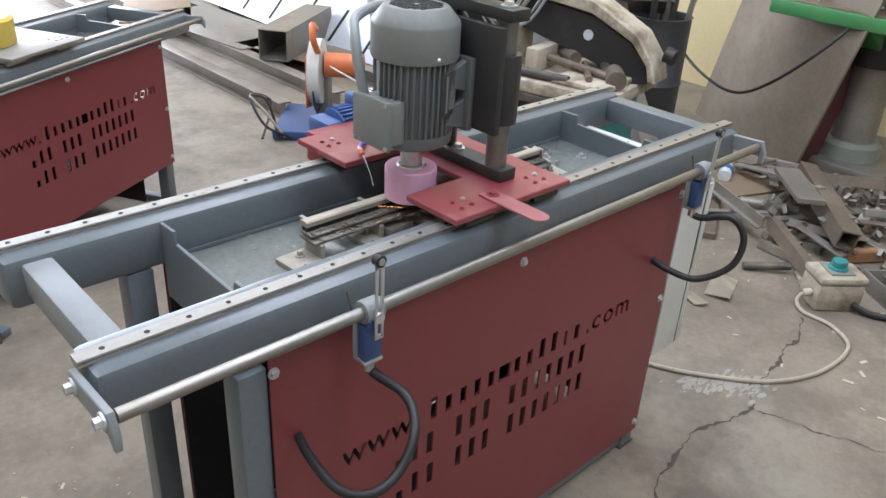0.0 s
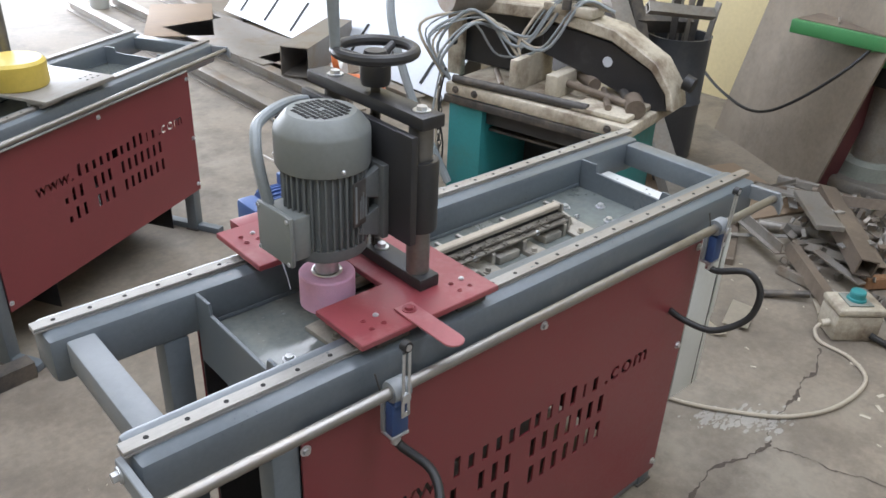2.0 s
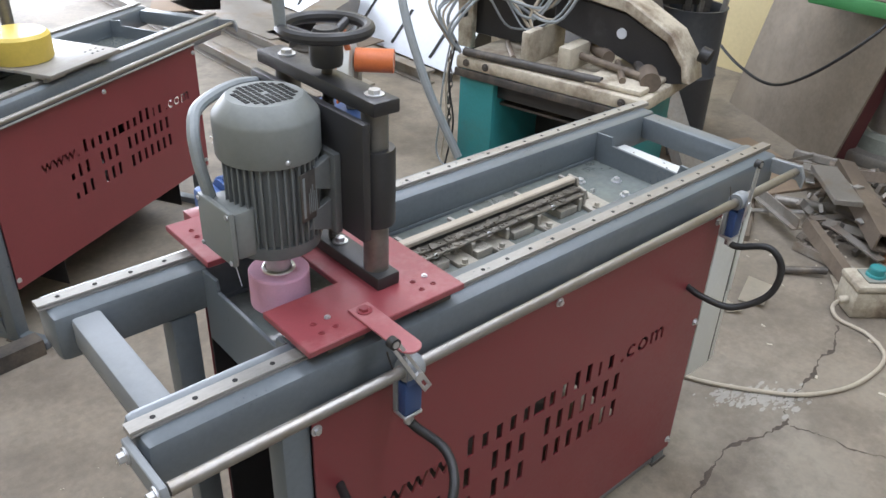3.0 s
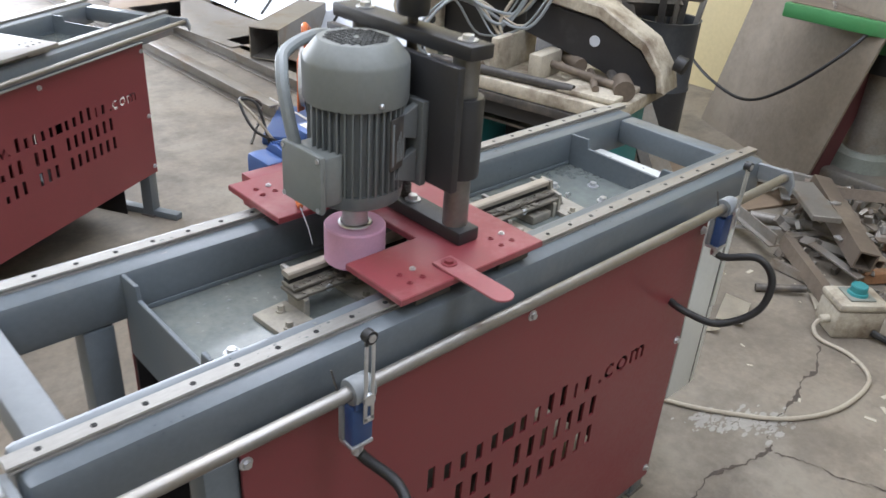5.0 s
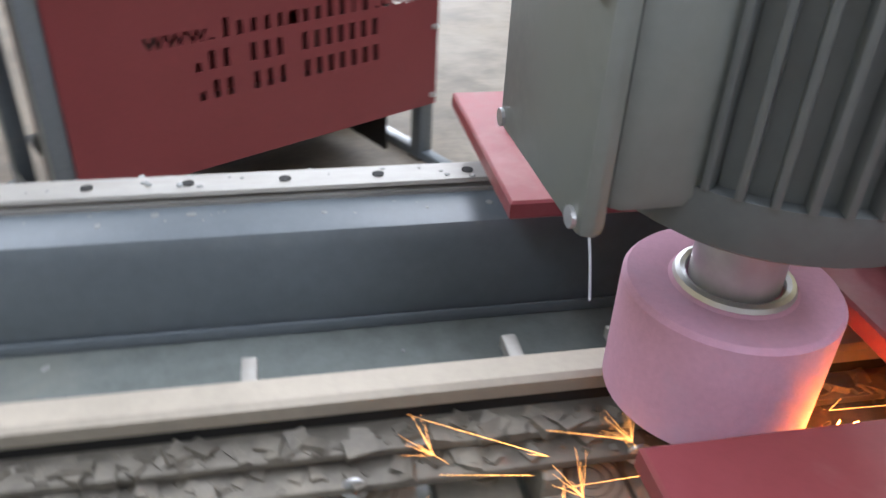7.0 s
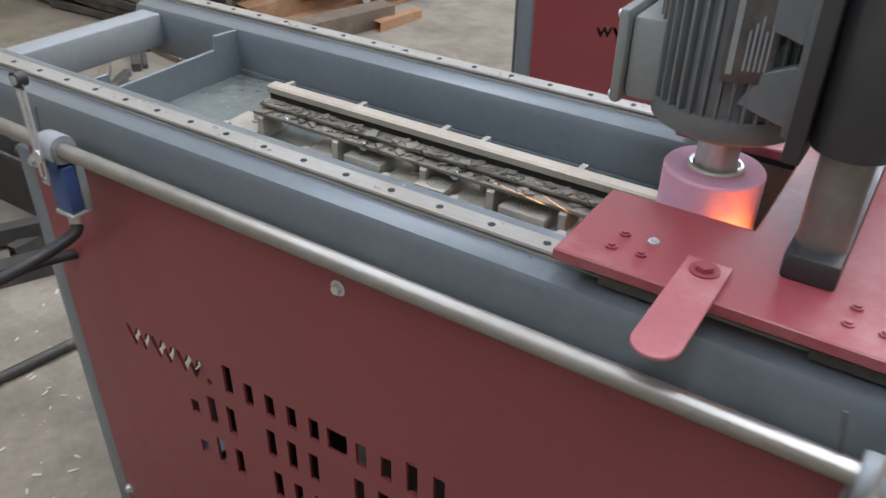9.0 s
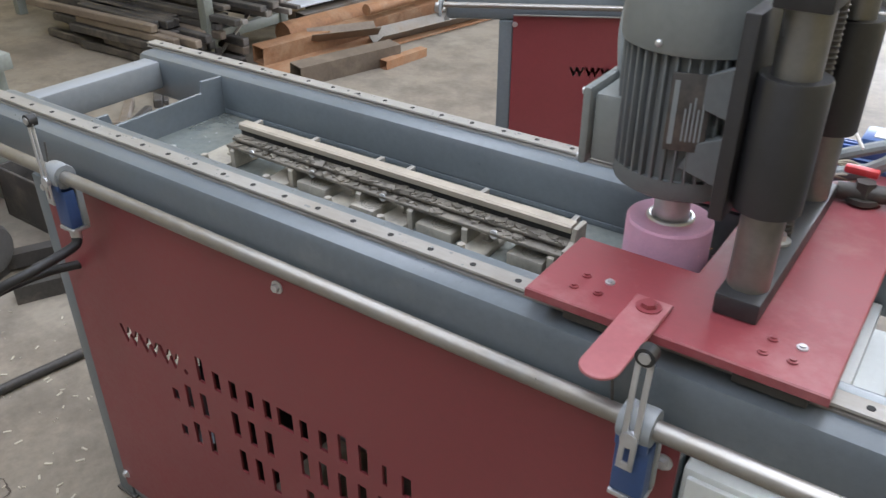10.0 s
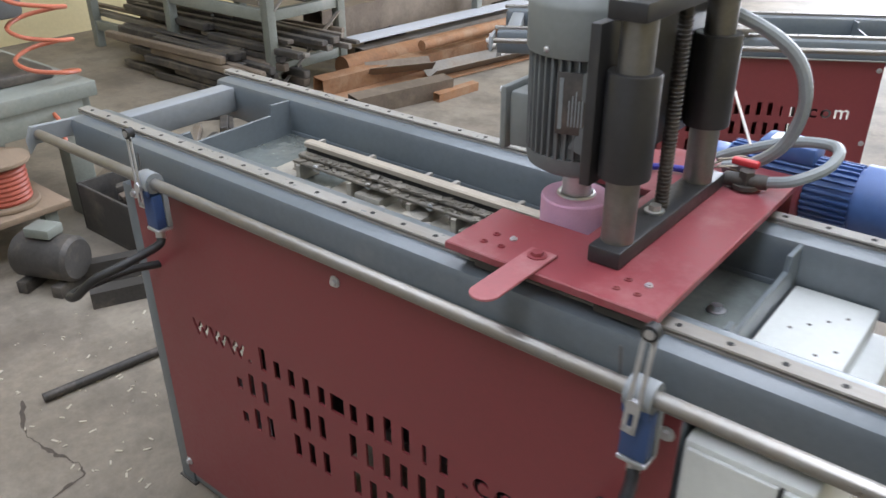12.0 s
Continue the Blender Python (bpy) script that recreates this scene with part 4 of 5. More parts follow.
def offcut(kind, a, b, w, mat):
    bm = B()
    if kind == "flat":
        bar_box(bm, a, b, w, w * 0.22)
    elif kind == "square":
        bar_box(bm, a, b, w, w, scrap_rng.uniform(0, 40))
    elif kind == "tube":
        bar_box(bm, a, b, w, w, scrap_rng.uniform(0, 20), w * 0.09)
    elif kind == "angle":
        bar_box(bm, a, b, w, w * 0.14)
        off = Vector((0, 0, w * 0.45))
        bar_box(bm, Vector(a) + off, Vector(b) + off, w * 0.14, w)
    else:
        rod(bm, a, b, w / 2, seg=14)
    words = {"flat": "flat bar", "square": "square bar", "tube": "square tube", "angle": "angle", "round": "round bar"}
    tone = {SCALE: "dark scaled", BROWN: "brown mill-scaled", TUBE_GREY: "dull grey", RUST: "rusty", STEEL: "bright", DUSTY: "dusty"}[mat]
    solid("steel_offcut", bm, mat, f"{tone} steel {words[kind]} offcut on the scrap heap", "scrap steel", group="scrap heap on the floor")


for i in range(64):
    k = scrap_rng.choice(["flat", "square", "tube", "angle", "round", "round", "flat", "square"])
    u, v = scrap_rng.random(), scrap_rng.random()
    x, y = 2.42 + 0.95 * u, 0.62 - 1.15 * v + 0.25 * u
    h = 0.16 * math.sin(math.pi * min(1, max(0, u))) * math.sin(math.pi * min(1, 0.15 + v))
    ang = scrap_rng.uniform(0, math.pi)
    L = scrap_rng.uniform(0.10, 0.42) / 2
    w = scrap_rng.uniform(0.018, 0.05)
    z = w * 0.5 + scrap_rng.uniform(0.0, 1.0) * h
    tilt = scrap_rng.uniform(-0.25, 0.25) if z > 0.06 else 0.0
    d = Vector((math.cos(ang), math.sin(ang), tilt)) * L
    c = Vector((x, y, max(z, w * 0.5 + abs(tilt) * L)))
    offcut(k, c - d, c + d, w, scrap_rng.choice([SCALE, BROWN, BROWN, TUBE_GREY, TUBE_GREY, RUST, DUSTY, STEEL, SCALE]))
offcut("flat", (2.30, 0.62, 0.01), (2.75, 0.86, 0.01), 0.20, BROWN)
offcut("tube", (2.55, 0.10, 0.12), (3.02, 0.52, 0.16), 0.075, BROWN)
offcut("tube", (2.28, 0.05, 0.03), (2.60, 0.42, 0.05), 0.05, BROWN)
offcut("flat", (2.62, 0.30, 0.19), (2.92, 0.56, 0.17), 0.11, TUBE_GREY)
offcut("round", (2.22, 0.33, 0.015), (2.34, 0.20, 0.03), 0.03, SCALE)

# small parts strewn in the heap
bm = B()
for i in range(260):
    x, y = 2.5 + scrap_rng.random() * 0.95, -0.45 + scrap_rng.random() * 1.0
    r = scrap_rng.uniform(0.008, 0.02)
    m = Matrix.Translation((x, y, r + 0.10 * scrap_rng.random() * math.sin(math.pi * (x - 2.45) / 1.1))) @ Euler((scrap_rng.random() * 3, scrap_rng.random() * 3, 0)).to_matrix().to_4x4()
    box(bm, (-r, -r, -r * 0.5), (r, r, r * 0.5), 0, m)
solid("metal_bits", bm, TUBE_GREY, "strewn small grey steel bits and nuts", "scrap steel", kind="stuff")

bm = B()
box(bm, (-0.17, -0.11, 0.0), (0.17, 0.11, 0.012))
for lo, hi in (((-0.17, -0.11, 0.012), (0.17, -0.10, 0.07)), ((-0.17, 0.10, 0.012), (0.17, 0.11, 0.07)), ((-0.17, -0.10, 0.012), (-0.16, 0.10, 0.07)), ((0.16, -0.10, 0.012), (0.17, 0.10, 0.07))):
    box(bm, lo, hi, 0.003)
solid("parts_tray", bm, TUBE_GREY, "open grey steel parts tray beside the scrap", "tray", pose(2.55, -0.20, 0, 0, 0, -35))
bm = B()
lathe(bm, [(0.005, 0.0), (0.030, 0.002), (0.032, 0.01), (0.032, 0.125), (0.028, 0.15), (0.013, 0.175), (0.013, 0.195), (0.004, 0.196)], (0, 0, 0), seg=20)
bottle = thing("plastic_bottle", "clear plastic water bottle lying on the floor", "bottle", pose(2.93, 0.85, 0.034, 0, 90, 25))
part("bottle_body", bm, PLASTIC, bottle)
part("wrapper", (lambda b_: (lathe(b_, [(0.0325, 0.05), (0.0328, 0.05), (0.0328, 0.10), (0.0325, 0.10)], (0, 0, 0), seg=20), b_)[1])(B()), BLUE_MOTOR, bottle, "blue wrapper band")
bm = B()
for i in range(40):
    x, y = scrap_rng.uniform(1.7, 2.6), scrap_rng.uniform(-0.5, 0.7)
    r = scrap_rng.uniform(0.004, 0.018)
    box(bm, (-r, -r * 0.4, 0), (r, r * 0.4, 0.002), 0, Matrix.Translation((x, y, 0.0005)) @ Matrix.Rotation(scrap_rng.random() * 6, 4, "Z"))
for i in range(260):
    x, y = scrap_rng.uniform(-1.0, -0.05), scrap_rng.uniform(-0.2, 0.9)
    r = 0.002 + 0.009 * scrap_rng.random() ** 2
    box(bm, (-r, -r * 0.3, 0), (r, r * 0.3, 0.002), 0, Matrix.Translation((x, y, 0.0005)) @ Matrix.Rotation(scrap_rng.random() * 6, 4, "Z"))
solid("litter_chips", bm, PAPER, "pale chips and paper scraps strewn on the floor", "litter", kind="stuff")
for x, y, a, s in ((2.02, 0.30, 20, 0.09), (1.86, 0.32, 70, 0.05), (2.33, 0.14, 40, 0.05), (-0.60, 0.42, 30, 0.07)):
    bm = B()
    vs = [bm.verts.new((s * u + scrap_rng.uniform(-0.01, 0.01), s * v * 0.5, 0.003 + 0.012 * abs(math.sin(u * 4 + v)))) for u in (-1, -0.4, 0.3, 1) for v in (-1, 0, 1)]
    for i in range(3):
        for j in range(2):
            bm.faces.new((vs[i * 3 + j], vs[i * 3 + 3 + j], vs[i * 3 + 4 + j], vs[i * 3 + 1 + j]))
    bmesh.ops.solidify(bm, geom=bm.faces[:], thickness=0.0015)
    solid("paper_scrap", bm, PAPER, "crumpled pale paper scrap on the floor", "litter", pose(x, y, 0.001, 0, 0, a), "paper scraps")
bm = B()
for i in range(260):
    u = scrap_rng.random()
    x, y = 1.40 + 0.20 * u, 0.06 - 0.17 * u
    r = 0.002 + 0.009 * scrap_rng.random() ** 2
    bmesh.ops.create_circle(bm, cap_ends=True, segments=9, radius=r, matrix=Matrix.Translation((x + scrap_rng.gauss(0, 0.030), y + scrap_rng.gauss(0, 0.022), 0.0012 + i * 0.000004)) @ Matrix.Diagonal((1.6, 0.7, 1, 1)))
solid("dust_spill", bm, CHALK, "pale dust smear on the concrete", "stain", kind="stuff")

# ---------------------------------------------------------------- pillar drill, leaning plate and drum


def pillar_drill():
    root = thing("pillar_drill", "old green pillar drill with a grey steel column", "drill press", pose(3.68, 0.60, 0))
    part("base", one_box((-0.20, -0.26, 0.0), (0.26, 0.26, 0.07), 0.02), TUBE_GREY, root)
    part("column", one_rod((0, 0, 0.07), (0, 0, 2.0), 0.105, seg=32), TUBE_GREY, root, "dull steel column")
    bm = B()
    lathe(bm, [(0.106, 0.07), (0.15, 0.07), (0.145, 0.14), (0.125, 0.16), (0.106, 0.16)], (0, 0, 0))
    part("collar", bm, RACK, root)
    bm = B()
    box(bm, (-0.32, -0.42, 0.735), (0.28, 0.44, 0.80), 0.008)
    table = part("table", bm, GREEN, root, "green painted cast table")
    part("table_top", one_box((-0.30, -0.40, 0.8005), (0.26, 0.42, 0.806), 0.002), BROWN, table, "worn steel table face")
    bm = B()
    prism(bm, [(-0.30, 0.735), (0.1, 0.735), (0.1, 0.56), (-0.05, 0.56)], "y", -0.06, 0.06, 0.006)
    part("table_arm", bm, GREEN, table)
    bm = B()
    lathe(bm, [(0.106, 0.54), (0.15, 0.54), (0.155, 0.56), (0.155, 0.70), (0.15, 0.735), (0.106, 0.735)], (0, 0, 0))
    part("table_clamp", bm, RUBBER, table)
    for i in range(5):
        a = scrap_rng.uniform(0, 3)
        p = Vector((scrap_rng.uniform(-0.25, 0.1), scrap_rng.uniform(-0.3, 0.3), 0.813))
        d = Vector((math.cos(a), math.sin(a), 0)) * 0.06
        part("drill_bit", one_rod(p - d, p + d, 0.007), STEEL, root, "bright drill bit on the table")
    bm = B()
    box(bm, (-0.30, -0.20, 1.62), (0.30, 0.20, 2.05), 0.05)
    part("head", bm, GREEN, root)
    return root


pillar_drill()
d = Vector((-0.46, -0.885, 0))
n = Vector((0.885, -0.46, 0))
bm = B()
p0 = Vector((3.77, 1.55, 0.0))
low = [p0, p0 + d * 0.95]
lean = n * 0.22 + Vector((0, 0, 1.75))
pts = [low[0], low[1], low[1] + lean * 0.92 + d * 0.26, low[0] + lean * 1.0 + d * 0.25]
front = [bm.verts.new(p) for p in pts]
back = [bm.verts.new(p + n * 0.012) for p in pts]
bm.faces.new(front), bm.faces.new(back[::-1])
for i in range(4):
    bm.faces.new((front[i], back[i], back[(i + 1) % 4], front[(i + 1) % 4]))
solid("leaning_plate", bm, OLD_PLATE, "large stained brown steel plate leaning by the wall", "steel plate")
bm = B()
bar_box(bm, (3.50, 0.78, 0.0), (3.90, 0.62, 1.5), 0.16, 0.10)
solid("maroon_beam", bm, MAROON, "dark maroon painted beam leaning behind the drill", "beam")
bm = B()
hose(bm, [(3.55, 1.62, 0.42), (3.46, 1.38, 0.33), (3.36, 1.12, 0.31), (3.28, 0.90, 0.43), (3.30, 0.68, 0.66), (3.55, 0.62, 0.85)], 0.008)
solid("hanging_cable", bm, RUBBER, "black cable hanging in front of the leaning plate", "cable")


def drum():
    root = thing("steel_drum", "dented dark grey drum full of upright metal bars", "drum", pose(3.17, 1.52, 0))
    bm = B()
    lathe(bm, [(0.16, 0.0), (0.165, 0.01), (0.165, 0.30), (0.172, 0.31), (0.165, 0.32), (0.165, 0.64), (0.170, 0.65), (0.155, 0.65), (0.150, 0.03)], (0, 0, 0), seg=36)
    part("drum_shell", bm, material("drum_paint", (0.075, 0.08, 0.088), 0.45, 0.3, 0.2, 5, 60, 0.1, (0.14, 0.14, 0.14), 0.3, 0.3), root)
    for i in range(9):
        a, r = i * 0.7, 0.05 + 0.06 * (i % 2)
        bm = B()
        bar_box(bm, (r * math.cos(a) * 0.6, r * math.sin(a) * 0.6, 0.035), (r * 1.6 * math.cos(a), r * 1.6 * math.sin(a), scrap_rng.uniform(0.8, 1.15)), 0.035, 0.008, a * 50)
        part("bar", bm, (TUBE_GREY, STEEL, SCALE)[i % 3], root)
    return root


drum()
solid("floor_board", one_box((-0.42, -0.30, 0.0), (0.42, 0.30, 0.012), 0.002), WOOD, "brown board lying on the floor", "board", pose(2.85, 1.02, 0.0, 0, 0, -20))
for i, (x, y, a, L) in enumerate(((2.62, 0.92, 12, 0.5), (2.50, 1.10, -30, 0.4), (2.78, 0.86, 35, 0.35), (2.60, 1.22, 60, 0.3))):
    offcut(("flat", "tube", "round", "square")[i], (x - L / 2 * math.cos(radians(a)), y - L / 2 * math.sin(radians(a)), 0.035), (x + L / 2 * math.cos(radians(a)), y + L / 2 * math.sin(radians(a)), 0.035), 0.045, (BROWN, SCALE, SCALE, BROWN)[i])

# ---------------------------------------------------------------- band saw


SAW = pose(0.528, -0.2335, 0, 0, 0, 13.26)


def band_saw():
    root = thing("band_saw", "old cream and teal metal band saw strewn with cables", "band saw", SAW)
    part("end_leg", one_box((1.70, 1.46, 0.0), (2.16, 1.64, 0.50), 0.006), TEAL, root, "teal sheet metal leg")
    part("end_leg", one_box((1.74, 0.84, 0.0), (2.16, 0.94, 0.50), 0.006), TEAL, root, "teal sheet metal leg")
    part("chip_tray", one_box((1.76, 0.95, 0.36), (2.14, 1.46, 0.372), 0.003), SCALE, root)
    part("front_apron", one_box((1.735, 0.95, 0.40), (1.745, 1.46, 0.47), 0.002), BLACK, root)
    # Added black sheet in place of the shaded open space under the bed.
    part("back_sheet", one_box((2.10, 0.96, 0.02), (2.12, 1.46, 0.36)), BLACK, root)
    part("side_rail", one_box((1.685, 0.78, 0.47), (1.70, 1.66, 0.505), 0.003), SCALE, root, "dark side rail")
    bm = B()
    box(bm, (1.69, 0.77, 0.5055), (2.20, 1.66, 0.560), 0.012)
    box(bm, (1.72, 0.80, 0.5605), (2.14, 1.05, 0.585), 0.01)
    part("bed", bm, CREAM, root, "greasy cream cast bed")
    part("fixed_jaw", one_box((1.76, 1.34, 0.5605), (2.08, 1.375, 0.70), 0.006), CREAM, root)
    part("moving_jaw", one_box((1.80, 1.16, 0.5605), (1.98, 1.22, 0.66), 0.008), CREAM, root)
    bm = B()
    rod(bm, (1.84, 0.84, 0.60), (1.90, 1.20, 0.615), 0.016)
    rod(bm, (1.80, 0.80, 0.60), (1.90, 0.86, 0.60), 0.04)
    part("vise_screw", bm, BROWN, root)
    part("pipe_stop", one_rod((1.70, 1.62, 0.580), (1.74, 0.98, 0.580), 0.018), SCALE, root)
    # saw frame over the bed
    bm = B()
    prism(bm, [(1.74, 0.88), (1.30, 0.90), (1.00, 0.86), (0.80, 0.76), (0.72, 0.66), (0.70, 0.58), (0.73, 0.58), (0.745, 0.64), (0.82, 0.725), (1.01, 0.81), (1.30, 0.845), (1.74, 0.82)], "x", 1.94, 2.09, 0.006)
    frame_ = part("saw_frame", bm, CREAM, root, "cream saw frame")
    bm = B()
    prism(bm, [(1.34, 0.835), (1.02, 0.80), (0.83, 0.72), (0.75, 0.64), (0.735, 0.57), (0.80, 0.555), (1.05, 0.63), (1.34, 0.70)], "x", 1.96, 2.07, 0.004)
    guard = part("blade_guard", bm, BLACK, frame_, "black blade guard")
    part("guard_badge", one_rod((1.956, 1.02, 0.72), (1.96, 1.02, 0.72), 0.022), SHEET, guard)
    part("front_knob", one_rod((2.02, 0.70, 0.69), (2.02, 0.66, 0.68), 0.032, seg=24), RUBBER, frame_)
    part("guide_block", one_box((1.93, 1.10, 0.88), (2.05, 1.34, 0.925), 0.012), CREAM, frame_)
    part("guide_clamp", one_rod((1.92, 1.22, 0.91), (1.92, 1.22, 0.95), 0.02), SCALE, frame_)
    # Painted black: the shade of the open cavity is put into the colour.
    part("drive_case", one_box((2.02, 1.46, 0.56), (2.24, 1.84, 0.84), 0.02), BLACK, root, "drive housing, blackened for a shaded cavity")
    bm = B()
    prism(bm, [(1.78, 0.50), (1.86, 0.50), (1.88, 0.98), (1.74, 1.02), (1.70, 0.94), (1.78, 0.90)], "x", 1.98, 2.02, 0.006)
    part("drive_cover", bm, CREAM, root, "cream drive cover strip")
    for z in (0.66, 0.80):
        part("cover_hole", one_rod((1.977, 1.825, z), (1.982, 1.825, z), 0.02), DARK, root)
    bm = B()
    lathe(bm, [(0.02, -0.14), (0.10, -0.14), (0.11, -0.12), (0.11, 0.10), (0.09, 0.13), (0.02, 0.13)], (0, 0, 0), pose(1.93, 1.70, 0.93, 0, 90, -25), 28)
    part("motor", bm, TUBE_GREY, root, "grey saw motor")
    cab = random.Random(8)
    for k in range(9):
        u, v = cab.uniform(-0.05, 0.05), cab.uniform(-0.08, 0.08)
        bm = B()
        hose(bm, [(1.72 + u * 0.4, 1.66 + v * 0.3, 0.57), (1.70 + u, 1.72 + v, 0.72 + v), (1.80 + v, 1.62 + u, 0.86 + u), (1.86 - u, 1.48 - v, 0.70 + cab.uniform(-0.04, 0.10)),
                  (1.92 + u, 1.34 + v, 0.78 + u), (1.95, 1.22 + v, 0.93 + 0.01 * k % 0.03), (2.0, 1.08 + u, 0.915)], cab.choice([0.004, 0.005, 0.007]))
        part("cable", bm, (CABLE_W, HOSE, HOSE)[k % 3], root)
    bm = B()
    hose(bm, [(1.66, 1.60, 0.10), (1.62, 1.78, 0.45), (1.66, 1.95, 0.80), (1.80, 2.02, 1.02), (2.0, 1.95, 1.10)], 0.02)
    part("supply_hose", bm, HOSE, root, "thick grey supply hose")
    for k in range(3):
        bm = B()
        hose(bm, [(1.69 + 0.01 * k, 1.66 + 0.02 * k, 0.62), (1.655, 1.665 + 0.015 * k, 0.45), (1.665 - 0.012 * k, 1.64 + 0.03 * k, 0.25), (1.64, 1.66 + 0.02 * k, 0.04 + 0.02 * k), (1.60, 1.60 - 0.05 * k, 0.01)], 0.0045)
        part("cable", bm, (RUBBER, CABLE_W, HOSE)[k], root)
    for i in range(15):
        bm = B()
        torus(bm, (0, 0, 0), 0.011, 0.0034, Matrix.Translation((1.672, 1.672 + 0.004 * math.sin(i), 0.56 - i * 0.026)) @ Matrix.Rotation(radians(90 * (i % 2) + 20), 4, "Z") @ Matrix.Diagonal((1, 1, 1, 1)) @ Matrix.Rotation(radians(90), 4, "X") @ Matrix.Diagonal((0.75, 1.5, 1, 1)), 14, 6)
        part("chain_link", bm, SCALE, root)
    # grease, rags and loose bars on the bed
    for p, q, r, mat in (((1.76, 0.90, 0.596), (1.96, 1.02, 0.60), 0.014, BROWN), ((1.86, 0.86, 0.60), (2.04, 0.98, 0.61), 0.02, SCALE), ((1.78, 1.42, 0.575), (1.95, 1.56, 0.58), 0.012, BROWN), ((1.93, 1.05, 0.62), (2.02, 1.16, 0.62), 0.028, BROWN)):
        part("loose_bar", one_rod(p, q, r, seg=12), mat, root)
    for y in (0.80, 0.86, 1.50, 1.60):
        bm = B()
        hexagon(bm, (1.6895, y, 0.535), 0.011, -0.012, "x", y)
        part("bed_bolt", bm, SCALE, root)
    return root


band_saw()
for i, (a, b, w, mat) in enumerate((((2.45, 1.00, 0.05), (2.75, 1.90, 1.05), 0.10, TUBE_GREY), ((2.62, 1.2, 0.05), (2.85, 1.9, 1.25), 0.08, SCALE), ((2.72, 1.5, 0.04), (2.90, 2.4, 0.95), 0.09, STEEL),
                                  ((2.50, 1.75, 0.75), (3.05, 1.50, 0.72), 0.11, SCALE), ((2.45, 1.60, 0.64), (3.0, 1.85, 0.66), 0.12, BROWN), ((2.62, 1.45, 0.84), (2.95, 1.30, 0.80), 0.05, TUBE_GREY))):
    bm = B()
    bar_box(bm, Vector(a) + Vector((0.14, 0, 0)), Vector(b) + Vector((0.14, 0, 0)), w, w * 0.7, 10 * i, 0.006)
    solid("stacked_tube", bm, mat, "grey steel tube leaning in a heap behind the saw", "steel tube", group="tubes behind the saw")
solid("stacking_block", one_box((2.62, 1.42, 0), (2.98, 1.90, 0.585), 0.01), SCALE, "dark steel storage block under the tubes", "storage block")

# ---------------------------------------------------------------- far floor: sheets, beams, cut-off saw


def slotted_sheet():
    root = thing("slotted_sheet", "bright white folded sheet panel with a row of slots", "sheet panel", pose(2.62, 2.75, 0.0))
    bm = B()
    prism(bm, [(0.00, 0.05), (0.42, 0.52), (0.60, 0.54), (0.60, 0.535), (0.425, 0.513), (0.006, 0.046)], "y", 0.0, 2.9)
    part("panel", bm, SHEET, root)
    for i in range(7):
        y = 0.25 + i * 0.40
        bm = B()
        box(bm, (0.0, -0.012, 0.0), (0.26, 0.012, 0.004), 0, Matrix.Translation((0.03, y, 0.085)) @ Matrix.Rotation(radians(-48.2), 4, "Y"))
        part("slot", bm, DARK, root)
    for y in (0.3, 2.6):
        bm = B()
        prism(bm, [(0.02, 0.0), (0.60, 0.0), (0.60, 0.53), (0.42, 0.505), (0.02, 0.055)], "y", y, y + 0.04)
        part("trestle", bm, SCALE, root)
    return root


slotted_sheet()
for (x, y, a, L, W, z, mat, what) in ((2.22, 4.55, 6, 1.3, 0.55, 0.085, TUBE_GREY, "grey drilled steel sheet"), (2.10, 5.35, -25, 1.1, 0.5, 0.085, WOOD, "brown sheet"), (2.35, 3.75, 12, 0.7, 0.42, 0.085, BROWN, "rust-marked steel sheet")):
    bm = B()
    box(bm, (-W / 2, -L / 2, 0), (W / 2, L / 2, 0.008), 0.001)
    solid("steel_sheet", bm, mat, f"{what} lying across long beams", "sheet", pose(x, y, z, 0, 0, a), "sheets on the beams")
for x in (1.66, 2.02, 2.46):
    bm = B()
    for lo, hi in (((-0.04, -1.8, 0.0), (0.04, 1.9, 0.01)), ((-0.006, -1.8, 0.01), (0.006, 1.9, 0.072)), ((-0.04, -1.8, 0.072), (0.04, 1.9, 0.084))):
        box(bm, lo, hi, 0.002)
    solid("steel_beam", bm, TUBE_GREY, "long dull grey steel beam lying on the floor", "beam", pose(x, 4.6, 0, 0, 0, 1), "long beams")
bm = B()
bar_box(bm, (2.05, 3.52, 0.19), (2.72, 4.02, 0.19), 0.19, 0.19, 0, 0.007)
solid("square_tube", bm, TUBE_GREY, "large square steel tube lying on the sheets", "steel tube")


